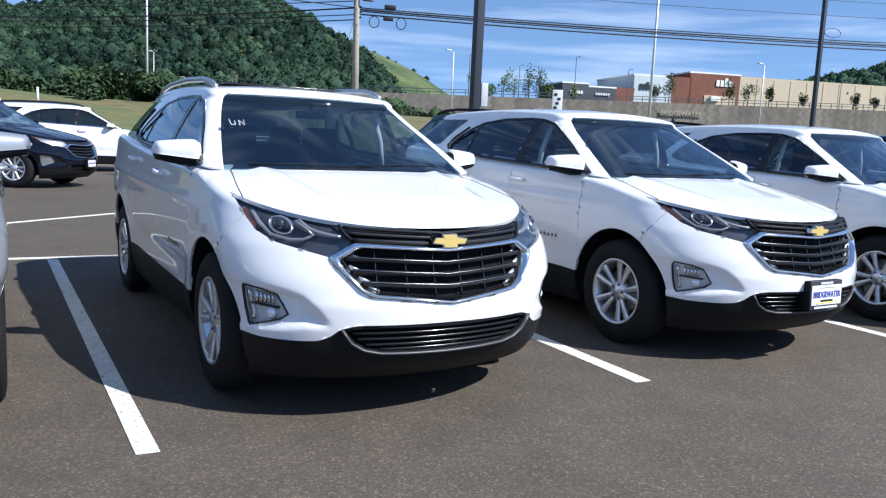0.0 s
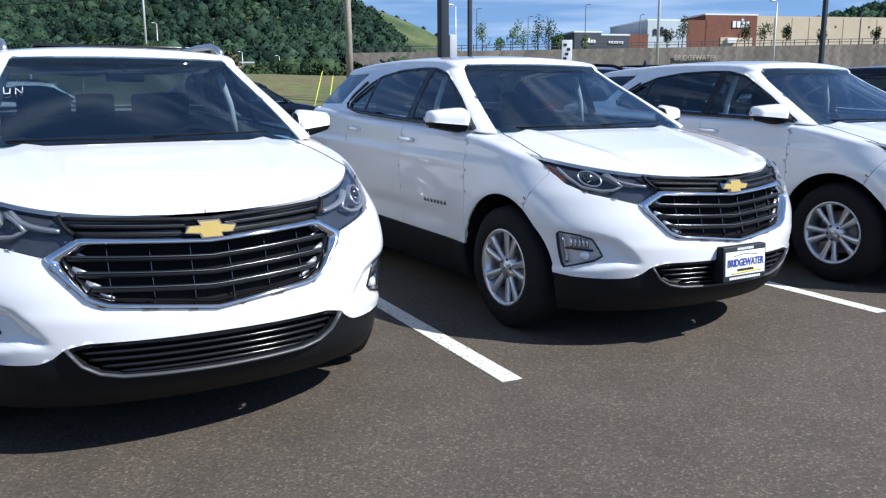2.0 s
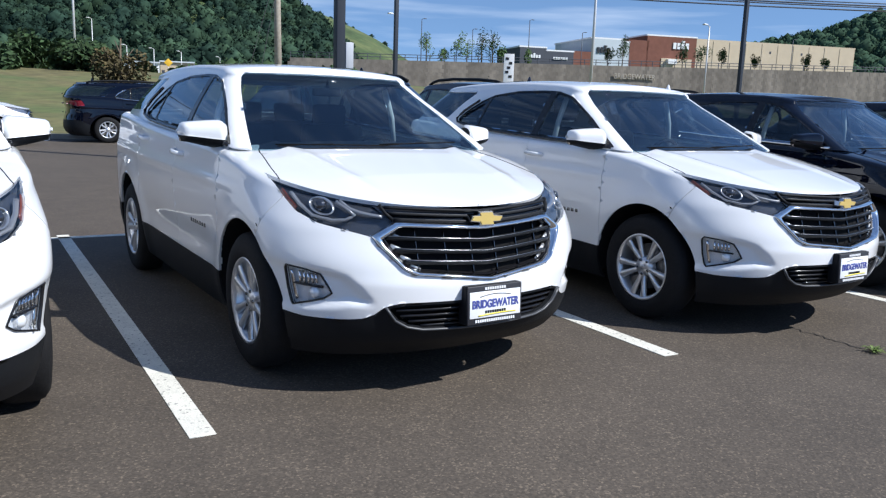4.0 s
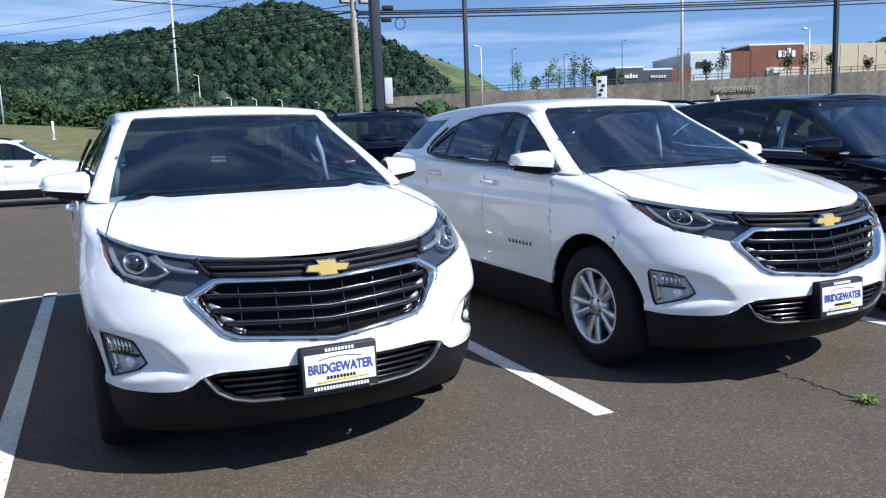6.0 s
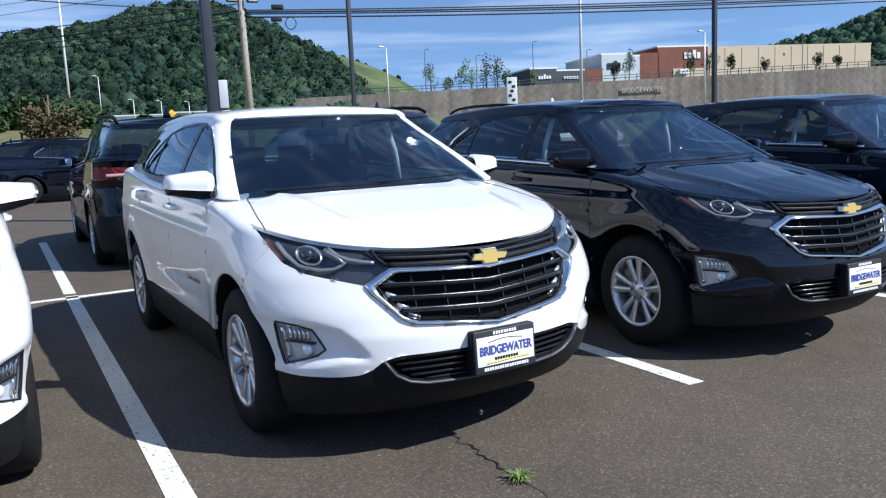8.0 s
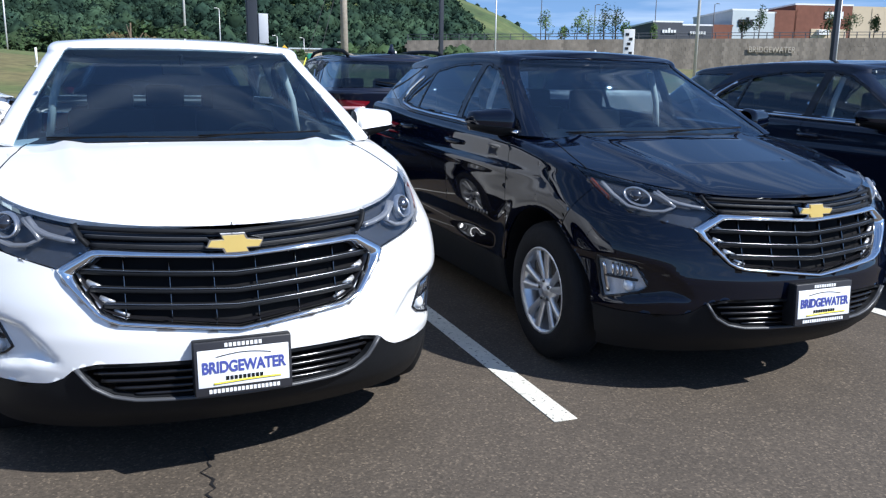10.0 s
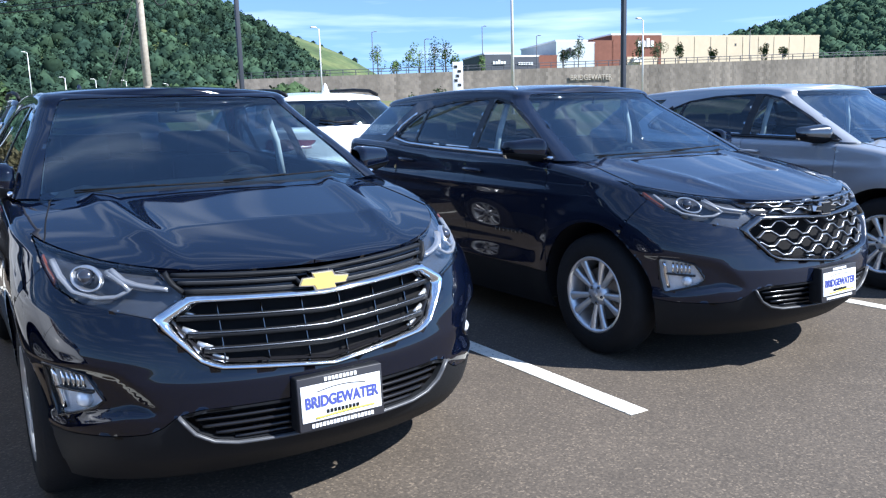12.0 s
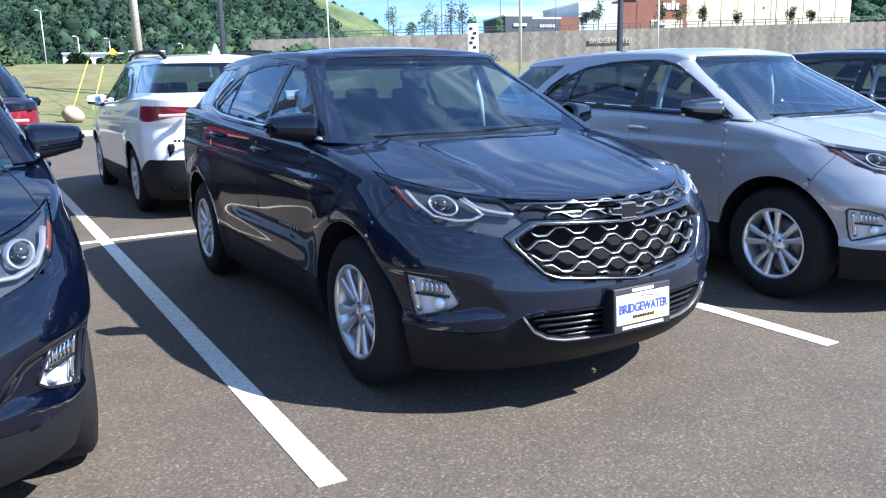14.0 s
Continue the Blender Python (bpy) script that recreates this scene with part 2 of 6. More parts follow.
M = {
    "asphalt": asphalt_material(),
    "line": worn_paint_material(),
    "grass": material("dry_grass", (0.155, 0.137, 0.054), 0.95, vary=0.4, scale=1.2, second=(0.08, 0.10, 0.030), bump=0.8, bump_scale=6),
    "hillgrass": material("hill_grass", (0.060, 0.095, 0.028), 0.95, vary=0.4, scale=0.25, second=(0.085, 0.105, 0.035)),
    "wood_floor": material("forest_floor", (0.03, 0.045, 0.015), 0.95, vary=0.4, scale=0.3),
    # bluish and lifted to paint the hill's haze into the leaf colour
    "leaf_far": material("far_foliage", (0.023, 0.043, 0.032), 0.85, vary=0.5, scale=0.45, island=0.45, second=(0.032, 0.055, 0.033), bump=1.0, bump_scale=2.0, spec=0.0),
    # paler, bluer green: distance haze is put into this base colour
    "leaf_hazy": material("haze_paled_foliage", (0.045, 0.078, 0.05), 0.85, vary=0.3, scale=0.3, island=0.3, spec=0.0),
    "leaf": material("foliage", (0.032, 0.060, 0.021), 0.8, vary=0.3, scale=2.0, island=0.45, spec=0.3),
    "leaf_young": material("young_foliage", (0.09, 0.15, 0.05), 0.8, vary=0.3, scale=2.0, island=0.4, spec=0.3),
    "leaf_red": material("brown_foliage", (0.075, 0.06, 0.025), 0.8, vary=0.3, scale=2.0, island=0.4, spec=0.3),
    "weed": material("weed_leaf", (0.16, 0.24, 0.05), 0.7, vary=0.3, scale=30, island=0.35),
    "bark": material("bark", (0.12, 0.09, 0.06), 0.9, vary=0.3, scale=20, bump=0.6),
    "pole_wood": material("weathered_wood", (0.34, 0.30, 0.25), 0.85, vary=0.25, scale=6, bump=0.5, bump_scale=20),
    "black_steel": material("black_steel", (0.025, 0.03, 0.04), 0.45, vary=0.1, scale=4),
    "white_steel": material("pale_steel", (0.62, 0.62, 0.62), 0.45, 0.3, vary=0.08, scale=4),
    "grey_box": material("grey_enamel", (0.45, 0.47, 0.5), 0.5, vary=0.08, scale=6),
    "concrete": material("concrete", (0.42, 0.38, 0.32), 0.85, vary=0.15, scale=9, bump=0.4),
    "wire": material("black_cable", (0.012, 0.012, 0.014), 0.6, vary=0.05),
    "block": material("wall_block", (0.20, 0.175, 0.145), 0.9, vary=0.25, scale=0.8, island=0.22, bump=0.4, bump_scale=8),
    "stone": material("boulder", (0.30, 0.22, 0.16), 0.9, vary=0.25, scale=4, bump=0.8, bump_scale=12),
    "beige": material("beige_render", (0.55, 0.45, 0.32), 0.85, vary=0.06, scale=0.3),
    "brick": material("red_brick_far", (0.19, 0.075, 0.05), 0.9, vary=0.15, scale=0.6),
    "grey_wall": material("pale_grey_panel", (0.50, 0.55, 0.58), 0.7, vary=0.06, scale=0.4),
    "dark_wall": material("dark_panel", (0.055, 0.06, 0.075), 0.6, vary=0.1, scale=0.5),
    "sign_white": material("white_sign", (0.8, 0.8, 0.8), 0.5, vary=0.03),
    "sign_black": material("black_sign", (0.02, 0.02, 0.025), 0.5, vary=0.05),
    "sign_green": material("green_road_sign", (0.02, 0.22, 0.14), 0.5, vary=0.05),
    "sign_yellow": material("yellow_road_sign", (0.75, 0.45, 0.03), 0.5, vary=0.05),
    "yellow_guard": material("yellow_plastic", (0.75, 0.72, 0.08), 0.5, vary=0.05),
    "white_paint": material("white_car_paint", (0.80, 0.805, 0.81), 0.35, 0.0, 1.0, vary=0.015, scale=3),
    # blue in this black base imitates the sky mirrored in the paint
    "black_paint": material("black_car_paint", (0.0012, 0.0023, 0.0080), 0.5, 0.0, 1.0, vary=0.05, scale=3, spec=0.0),
    "grey_paint": material("dark_grey_car_paint", (0.005, 0.0082, 0.020), 0.5, 0.0, 1.0, vary=0.05, scale=3, spec=0.04),
    "silver_paint": material("silver_car_paint", (0.36, 0.375, 0.40), 0.38, 0.5, 1.0, vary=0.03, scale=3),
    "navy_paint": material("navy_car_paint", (0.008, 0.011, 0.025), 0.45, 0.1, 1.0, vary=0.05, scale=3, spec=0.1),
    "cladding": material("charcoal_plastic", (0.008, 0.009, 0.011), 0.55, vary=0.12, scale=25, bump=0.12, bump_scale=400, spec=0.2),
    "lip_grey": material("satin_grey_plastic", (0.06, 0.063, 0.07), 0.4, vary=0.06, scale=20),
    "flood_glass": material("pale_lamp_glass", (0.50, 0.48, 0.40), 0.25, 0.2, 0.6, vary=0.1, scale=12),
    "black_gloss": material("gloss_black_plastic", (0.01, 0.01, 0.012), 0.18, vary=0.05, scale=10),
    "cabin": material("dark_cabin_trim", (0.007, 0.007, 0.008), 0.8, vary=0.15, scale=15, spec=0.15),
    "cabin_light": material("pale_pillar_trim", (0.48, 0.48, 0.47), 0.8, vary=0.06, scale=12),
    "seat": material("charcoal_cloth", (0.018, 0.019, 0.022), 0.9, vary=0.2, scale=40, spec=0.15),
    "lamp_grey": material("grey_reflector", (0.07, 0.075, 0.085), 0.3, 0.5, vary=0.1, scale=40),
    "lamp_eye": material("projector_glass", (0.05, 0.055, 0.07), 0.12, 0.6, 0.6, vary=0.05, scale=30),
    "lamp_silver": material("lamp_silver", (0.30, 0.31, 0.33), 0.35, 0.6, vary=0.06, scale=30),
    "chrome": material("chrome", (0.82, 0.83, 0.85), 0.07, 1.0, vary=0.02, scale=20),
    "dark_chrome": material("smoked_chrome", (0.16, 0.165, 0.175), 0.18, 1.0, vary=0.04, scale=20),
    "silver_trim": material("satin_silver", (0.55, 0.56, 0.58), 0.3, 0.9, vary=0.04, scale=20),
    "bar_edge": material("satin_grey_metal", (0.20, 0.21, 0.225), 0.25, 0.95, vary=0.04, scale=20),
    "comb_metal": material("bright_grey_metal", (0.30, 0.31, 0.33), 0.28, 0.9, vary=0.04, scale=20),
    "alloy": material("bright_alloy", (0.68, 0.69, 0.71), 0.28, 0.75, vary=0.05, scale=20),
    "tyre": material("tyre_rubber", (0.008, 0.008, 0.009), 0.8, spec=0.3, vary=0.2, scale=30, bump=0.2, bump_scale=80),
    "disc": material("brake_steel", (0.20, 0.19, 0.18), 0.5, 0.8, vary=0.2, scale=30),
    "gold": material("gold_emblem", (0.80, 0.60, 0.20), 0.25, 0.4, vary=0.04, scale=20),
    "amber": material("amber_reflector", (0.13, 0.03, 0.014), 0.3, 0.0, 0.5, vary=0.05, scale=40),
    "red_lamp": material("red_lamp", (0.22, 0.010, 0.022), 0.15, 0.0, 1.0, vary=0.08, scale=30),
    "clear_lamp": material("clear_lamp", (0.80, 0.82, 0.84), 0.3, 0.25, 1.0, vary=0.1, scale=40),
    "pale_red": material("pale_red_lamp", (0.42, 0.25, 0.26), 0.2, 0.0, 1.0, vary=0.08, scale=30),
    "plate": material("plate_white", (0.78, 0.79, 0.80), 0.45, vary=0.03, scale=20),
    "plate_blue": material("plate_blue", (0.06, 0.075, 0.30), 0.5, vary=0.05),
    "plate_yellow": material("plate_yellow", (0.85, 0.68, 0.05), 0.5, vary=0.05),
    "chalk": material("white_marker", (0.85, 0.85, 0.85), 0.7, vary=0.02),
    "glass": glass_material("windscreen_glass", (0.62, 0.77, 0.83), 0.09),
    "privacy": glass_material("privacy_glass", (0.22, 0.26, 0.29), 0.08),
    "side_glass": glass_material("side_glass", (0.72, 0.80, 0.83), 0.07),
    "lens": glass_material("lamp_lens", (0.92, 0.93, 0.95)),
}


for k in ("black_paint", "grey_paint", "navy_paint"):
    M[k].node_tree.nodes["Principled BSDF"].inputs["Coat IOR"].default_value = 1.53

# ---- small mesh helpers ----
def mesh_of(bm, name="mesh", smooth=True):
    me = bpy.data.meshes.new(name)
    bmesh.ops.recalc_face_normals(bm, faces=bm.faces[:])
    for f in bm.faces:
        f.smooth = smooth
    bm.to_mesh(me)
    bm.free()
    return me


def part(name, bm, mat, parent=None, label="", smooth=True):
    """Links a bmesh, or a mesh that is shared, as one object under a thing or a part."""
    me = bm if isinstance(bm, bpy.types.Mesh) else mesh_of(bm, name, smooth)
    if not me.materials:
        me.materials.append(mat)
    ob = new(name, me)
    if ob.material_slots[0].material != mat:
        ob.material_slots[0].link = "OBJECT"
        ob.material_slots[0].material = mat
    if parent:
        ob.parent = parent
    if label:
        ob["label"] = label
    return ob


def box(bm, c, s, bevel=0.0, rot=None):
    r = bmesh.ops.create_cube(bm, size=1.0)
    vs = r["verts"]
    bmesh.ops.scale(bm, vec=s, verts=vs)
    if bevel:
        es = list({e for v in vs for e in v.link_edges})
        out = bmesh.ops.bevel(bm, geom=es, offset=bevel, segments=2, affect="EDGES", profile=0.6)
        vs = list({v for v in out["verts"]} | {v for v in vs if v.is_valid})
    if rot:
        bmesh.ops.rotate(bm, cent=(0, 0, 0), matrix=rot.to_3x3(), verts=vs)
    bmesh.ops.translate(bm, vec=c, verts=vs)
    return bm


def tube(bm, pts, radius, sides=8, taper=None, caps=True):
    """A round bar along a line of points."""
    pts = [Vector(p) for p in pts]
    rings = []
    for i, p in enumerate(pts):
        d = (pts[min(i + 1, len(pts) - 1)] - pts[max(i - 1, 0)]).normalized()
        a = d.orthogonal().normalized() if abs(d.z) > 0.9 else d.cross(Vector((0, 0, 1))).normalized()
        b = d.cross(a).normalized()
        r = radius if taper is None else radius + (taper - radius) * i / (len(pts) - 1)
        rings.append([bm.verts.new(p + (a * math.cos(k * math.tau / sides) + b * math.sin(k * math.tau / sides)) * r) for k in range(sides)])
    for u, v in zip(rings, rings[1:]):
        for k in range(sides):
            bm.faces.new((u[k], u[(k + 1) % sides], v[(k + 1) % sides], v[k]))
    if caps:
        bm.faces.new(rings[0]); bm.faces.new(rings[-1])
    return bm


def revolve(bm, profile, steps=48, axis="x", centre=(0, 0, 0)):
    """A turned body: profile rows of (along the axis, radius)."""
    rings = []
    for a, r in profile:
        ring = []
        for k in range(steps):
            t = k * math.tau / steps
            p = (a, r * math.cos(t), r * math.sin(t)) if axis == "x" else (r * math.cos(t), r * math.sin(t), a) if axis == "z" else (r * math.cos(t), a, r * math.sin(t))
            ring.append(bm.verts.new(Vector(p) + Vector(centre)))
        rings.append(ring)
    for u, v in zip(rings, rings[1:]):
        for k in range(steps):
            bm.faces.new((u[k], u[(k + 1) % steps], v[(k + 1) % steps], v[k]))
    return bm


def text_mesh(body, size, depth=0.002, font_wide=1.0, bold=0.0):
    cu = bpy.data.curves.new("lettering", "FONT")
    cu.offset = bold
    cu.body, cu.size, cu.extrude, cu.align_x, cu.align_y = body, size, depth, "CENTER", "CENTER"
    ob = bpy.data.objects.new("lettering", cu)
    scene.collection.objects.link(ob)
    me = bpy.data.meshes.new_from_object(ob.evaluated_get(bpy.context.evaluated_depsgraph_get()))
    bpy.data.objects.remove(ob)
    me.transform(Matrix.Diagonal((font_wide, 1, 1, 1)))
    return me


def bars(bm, w, h, n, depth=0.002, gap=0.25, cz=0.0):
    """A row of plain bars in place of small writing, in the x-z plane, facing -y."""
    step = w / n
    for i in range(n):
        box(bm, (-w / 2 + step * (i + 0.5), 0, cz), (step * (1 - gap), depth, h))
    return bm


# ---- sheet surfaces for car bodies ----
def curve(*pairs):
    """A smooth curve through (at, value) pairs."""
    xs = np.array([p[0] for p in pairs], float)
    ys = np.array([p[1] for p in pairs], float)
    dl = np.diff(ys) / np.diff(xs)
    m = np.concatenate(([dl[0]], [0 if a * b <= 0 else 2 * a * b / (a + b) for a, b in zip(dl, dl[1:])], [dl[-1]]))

    def f(x):
        x = np.clip(np.asarray(x, float), xs[0], xs[-1])
        i = np.clip(np.searchsorted(xs, x) - 1, 0, len(xs) - 2)
        h = xs[i + 1] - xs[i]
        t = (x - xs[i]) / h
        return (2 * t**3 - 3 * t**2 + 1) * ys[i] + (t**3 - 2 * t**2 + t) * h * m[i] + (3 * t**2 - 2 * t**3) * ys[i + 1] + (t**3 - t**2) * h * m[i + 1]
    return f


class Sheet:
    """Points and faces of an open surface."""

    def __init__(self, v, f):
        self.v, self.f = np.asarray(v, float), f

    def normals(self):
        n = np.zeros_like(self.v)
        for f in self.f:
            p = self.v[list(f)]
            c = np.cross(p[1] - p[0], p[2] - p[0]) + (np.cross(p[2] - p[0], p[3] - p[0]) if len(f) > 3 else 0)
            for i in f:
                n[i] += c
        n /= np.maximum(np.linalg.norm(n, axis=1), 1e-9)[:, None]
        return n

    def compact(self):
        used = sorted({i for f in self.f for i in f})
        to = {a: b for b, a in enumerate(used)}
        return Sheet(self.v[used] if used else np.zeros((0, 3)), [[to[i] for i in f] for f in self.f])

    def split(self, field):
        """The sheet where field > 0, and where it is not."""
        if not self.f:
            return self, self
        val = np.array(field(self.v), float)
        v, made, yes, no = list(self.v), {}, [], []

        def cut(a, b):
            k = (min(a, b), max(a, b))
            if k not in made:
                t = val[a] / (val[a] - val[b])
                made[k] = len(v)
                v.append(self.v[a] + (self.v[b] - self.v[a]) * t)
            return made[k]
        for f in self.f:
            pos = [val[i] > 0 for i in f]
            if all(pos):
                yes.append(f); continue
            if not any(pos):
                no.append(f); continue
            fa, fb = [], []
            for k, a in enumerate(f):
                b = f[(k + 1) % len(f)]
                (fa if pos[k] else fb).append(a)
                if pos[k] != pos[(k + 1) % len(f)]:
                    c = cut(a, b)
                    fa.append(c); fb.append(c)
            if len(fa) > 2:
                yes.append(fa)
            if len(fb) > 2:
                no.append(fb)
        return Sheet(v, yes).compact(), Sheet(v, no).compact()

    def weld(self):
        """Joins points that lie on one another."""
        seen, to, v = {}, [], []
        for p in self.v:
            k = tuple(np.round(p, 4))
            if k not in seen:
                seen[k] = len(v)
                v.append(p)
            to.append(seen[k])
        f = [[to[i] for i in q] for q in self.f]
        return Sheet(v, [q for q in f if len(set(q)) == len(q)])

    def offset(self, d):
        return Sheet(self.v + self.normals() * d, self.f)

    def mesh(self, fold=0.014, gap=0.0022, name="panel"):
        """The sheet as a mesh, its free edges turned in and drawn back a little from its neighbours."""
        nrm = self.normals()
        bm = bmesh.new()
        vs = [bm.verts.new(p) for p in self.v]
        for f in self.f:
            try:
                bm.faces.new([vs[i] for i in f])
            except ValueError:
                pass
        bm.verts.index_update()
        rim = [e for e in bm.edges if len(e.link_faces) == 1]
        if fold:
            back = {}
            for e in rim:
                c = e.link_faces[0].calc_center_median()
                a, b = e.verts
                ax = (b.co - a.co)
                if ax.length < 1e-7:
                    continue
                ax.normalize()
                d = c - a.co
                d -= ax * d.dot(ax)
                if d.length < 1e-7:
                    continue
                for q in e.verts:
                    back[q.index] = back.get(q.index, Vector()) + d.normalized()
            low = {}
            for i, d in back.items():
                vs[i].co += d.normalized() * gap if d.length > 1e-6 else Vector()
                low[i] = bm.verts.new(vs[i].co - Vector(nrm[i]) * fold)
            for e in rim:
                a, b = (q.index for q in e.verts)
                if a in low and b in low:
                    e.smooth = False
                    try:
                        bm.faces.new((vs[a], vs[b], low[b], low[a]))
                    except ValueError:
                        pass
        bmesh.ops.dissolve_degenerate(bm, dist=0.0012, edges=bm.edges[:])
        me = bpy.data.meshes.new(name)
        for f in bm.faces:
            f.smooth = True
        bm.to_mesh(me)
        bm.free()
        return me


def grid_sheet(rows, wrap=False, flip=False):
    """rows: array of rings [r][c] of points."""
    a = np.asarray(rows, float)
    r, c = a.shape[:2]
    f = []
    for i in range(r - 1):
        for j in range(c if wrap else c - 1):
            q = [i * c + j, i * c + (j + 1) % c, (i + 1) * c + (j + 1) % c, (i + 1) * c + j]
            f.append(q[::-1] if flip else q)
    return Sheet(a.reshape(-1, 3), f)


def join_sheets(*ss):
    v, f, n = [], [], 0
    for s in ss:
        v.append(s.v)
        f += [[i + n for i in q] for q in s.f]
        n += len(s.v)
    return Sheet(np.concatenate(v), f)


def inside(poly):
    """Distance to a polygon's edge in the plane, positive inside."""
    p = np.array(poly, float)

    def f(x, y):
        d = np.full(np.shape(x), 1e9)
        s = np.zeros(np.shape(x), bool)
        for a, b in zip(p, np.roll(p, -1, 0)):
            e = b - a
            t = np.clip(((x - a[0]) * e[0] + (y - a[1]) * e[1]) / (e @ e), 0, 1)
            d = np.minimum(d, np.hypot(x - a[0] - t * e[0], y - a[1] - t * e[1]))
            if a[1] != b[1]:
                s ^= ((a[1] > y) != (b[1] > y)) & (x < (b[0] - a[0]) * (y - a[1]) / (b[1] - a[1]) + a[0])
        return np.where(s, d, -d)
    return f


def smooth(t):
    t = np.clip(t, 0, 1)
    return t * t * (3 - 2 * t)


def both(pts):
    """A front outline from its half, given from the top middle outwards and down to the bottom middle."""
    return pts + [(-x, z) for x, z in reversed(pts) if abs(x) > 1e-6]


AXLE_F, AXLE_R, HUB_Z, ARCH = 0.835, 3.555, 0.36, 0.430
POWER = 2.2
corner_y = curve((0.18, 0.54), (0.65, 0.54), (0.80, 0.63), (0.90, 0.78), (1.0, 0.92), (1.1, 0.95))   # where the nose has turned into the side
nose_y = curve((0.18, 0.13), (0.24, 0.05), (0.30, -0.02), (0.38, -0.06), (0.48, -0.082), (0.56, -0.085), (0.62, -0.07), (0.70, -0.045), (0.80, -0.015), (0.87, 0.0), (0.92, 0.02), (1.0, 0.07), (1.1, 0.15))
tail_y = curve((0.18, 4.36), (0.3, 4.48), (0.45, 4.53), (0.6, 4.52), (0.8, 4.47), (1.0, 4.44), (1.2, 4.38), (1.3, 4.34))
side_w = curve((0.18, 0.835), (0.30, 0.872), (0.42, 0.893), (0.55, 0.902), (0.70, 0.915), (0.84, 0.922), (0.93, 0.918), (1.0, 0.908), (1.10, 0.897), (1.18, 0.886), (1.32, 0.865))
plan_w = curve((0.0, 0.985), (0.75, 0.985), (1.5, 0.996), (2.3, 1.0), (3.3, 0.996), (4.0, 0.975), (4.6, 0.95))
belt_z = curve((0.75, 1.045), (1.0, 1.085), (1.2, 1.115), (1.45, 1.135), (2.0, 1.155), (3.0, 1.20), (3.5, 1.235), (4.1, 1.255), (4.5, 1.26))
roof_z = curve((1.7, 1.565), (2.2, 1.605), (2.7, 1.618), (3.3, 1.605), (3.8, 1.575), (4.3, 1.55))


def width_at(y, z):
    w = side_w(z) * plan_w(y)
    for c in (AXLE_F, AXLE_R):
        r = np.hypot(y - c, z - HUB_Z)
        w = w + 0.016 * np.exp(-(((r - 0.455) / 0.09) ** 2)) * (z > 0.2)
    zc = 0.935 + 0.055 * (y - 1.0) / 3
    w = w + 0.010 * np.exp(-(((z - zc) / 0.03) ** 2)) * np.clip((y - 0.9) / 0.5, 0, 1)
    w = w - 0.012 * np.exp(-(((z - 0.56) / 0.07) ** 2)) * np.clip((y - 1.25) / 0.4, 0, 1) * np.clip((3.1 - y) / 0.4, 0, 1)
    return w


def dent(x, z):
    """The hollow beside and under each fog lamp."""
    return 0.036 * smooth(inside([(0.93, 0.665), (0.75, 0.642), (0.665, 0.617), (0.615, 0.568), (0.545, 0.474), (0.65, 0.470), (0.80, 0.430), (0.92, 0.42)])(np.abs(x), z) / 0.036)


def front_y(x, z):
    """The nose's surface, seen from the front."""
    d, q = corner_y(z), nose_y(z)
    w = width_at(d, z)
    return dent(x, z) + q + (d - q) * (1 - np.sqrt(np.maximum(1 - (np.abs(x) / w) ** POWER, 1e-4)))


def side_x(y, z):
    """Half the body's width at a place along it, nose corners included."""
    d, q = float(corner_y(z)), float(nose_y(z))
    if y >= d:
        return float(width_at(y, z))
    k = min(1.0, (d - y) / (d - q))
    return float(width_at(d, z)) * (1 - k * k) ** (1 / POWER)


def lower_body():
    """Rings of half outlines from the sill to the shoulder; right and left are mirrored."""
    nf, ns, nr, nv = 76, 90, 22, 50
    lip = 0.045
    rows = []
    for k in range(nv + 8):
        if k <= nv:
            g, a = (k / nv) ** 0.95, 0.0
        else:
            g, a = 1.0, (k - nv) / 8 * math.pi / 2
        pts = []
        for j in range(nf + ns + nr + 1):
            if j <= nf:
                ph = j / nf * math.pi / 2
                top = 0.915 + (float(belt_z(0.94)) - 0.915) * (1 - math.cos(ph))
            elif j <= nf + ns:
                top = float(belt_z(0.94 + (4.02 - 0.94) * (j - nf) / ns))
            else:
                ph = (j - nf - ns) / nr * math.pi / 2
                top = float(belt_z(4.02 + 0.4 * math.sin(ph)))
            z = 0.20 + (top - lip - 0.20) * g + lip * math.sin(a)
            ins = lip * (1 - math.cos(a))
            if j <= nf:
                ph = j / nf * math.pi / 2
                d = float(corner_y(z))
                w = width_at(d, z) - ins
                q = nose_y(z) + ins * 0.8
                x, y = w * math.sin(ph) ** (2 / POWER), q + (d - q) * (1 - math.cos(ph))
                y = y + float(dent(np.array(x), np.array(z)))
            elif j <= nf + ns:
                d = float(corner_y(z))
                y = d + (4.02 - d) * (j - nf) / ns
                x = width_at(y, z) - ins
            else:
                t = tail_y(z) - ins
                x, y = (width_at(4.02, z) - ins) * math.cos(ph) ** (2 / 3.2), 4.02 + (t - 4.02) * math.sin(ph)
            pts.append((float(x), float(y), float(z)))
        half = [(-x, y, z) for x, y, z in pts]
        rows.append(half[::-1] + pts[1:])
    return np.array(rows)


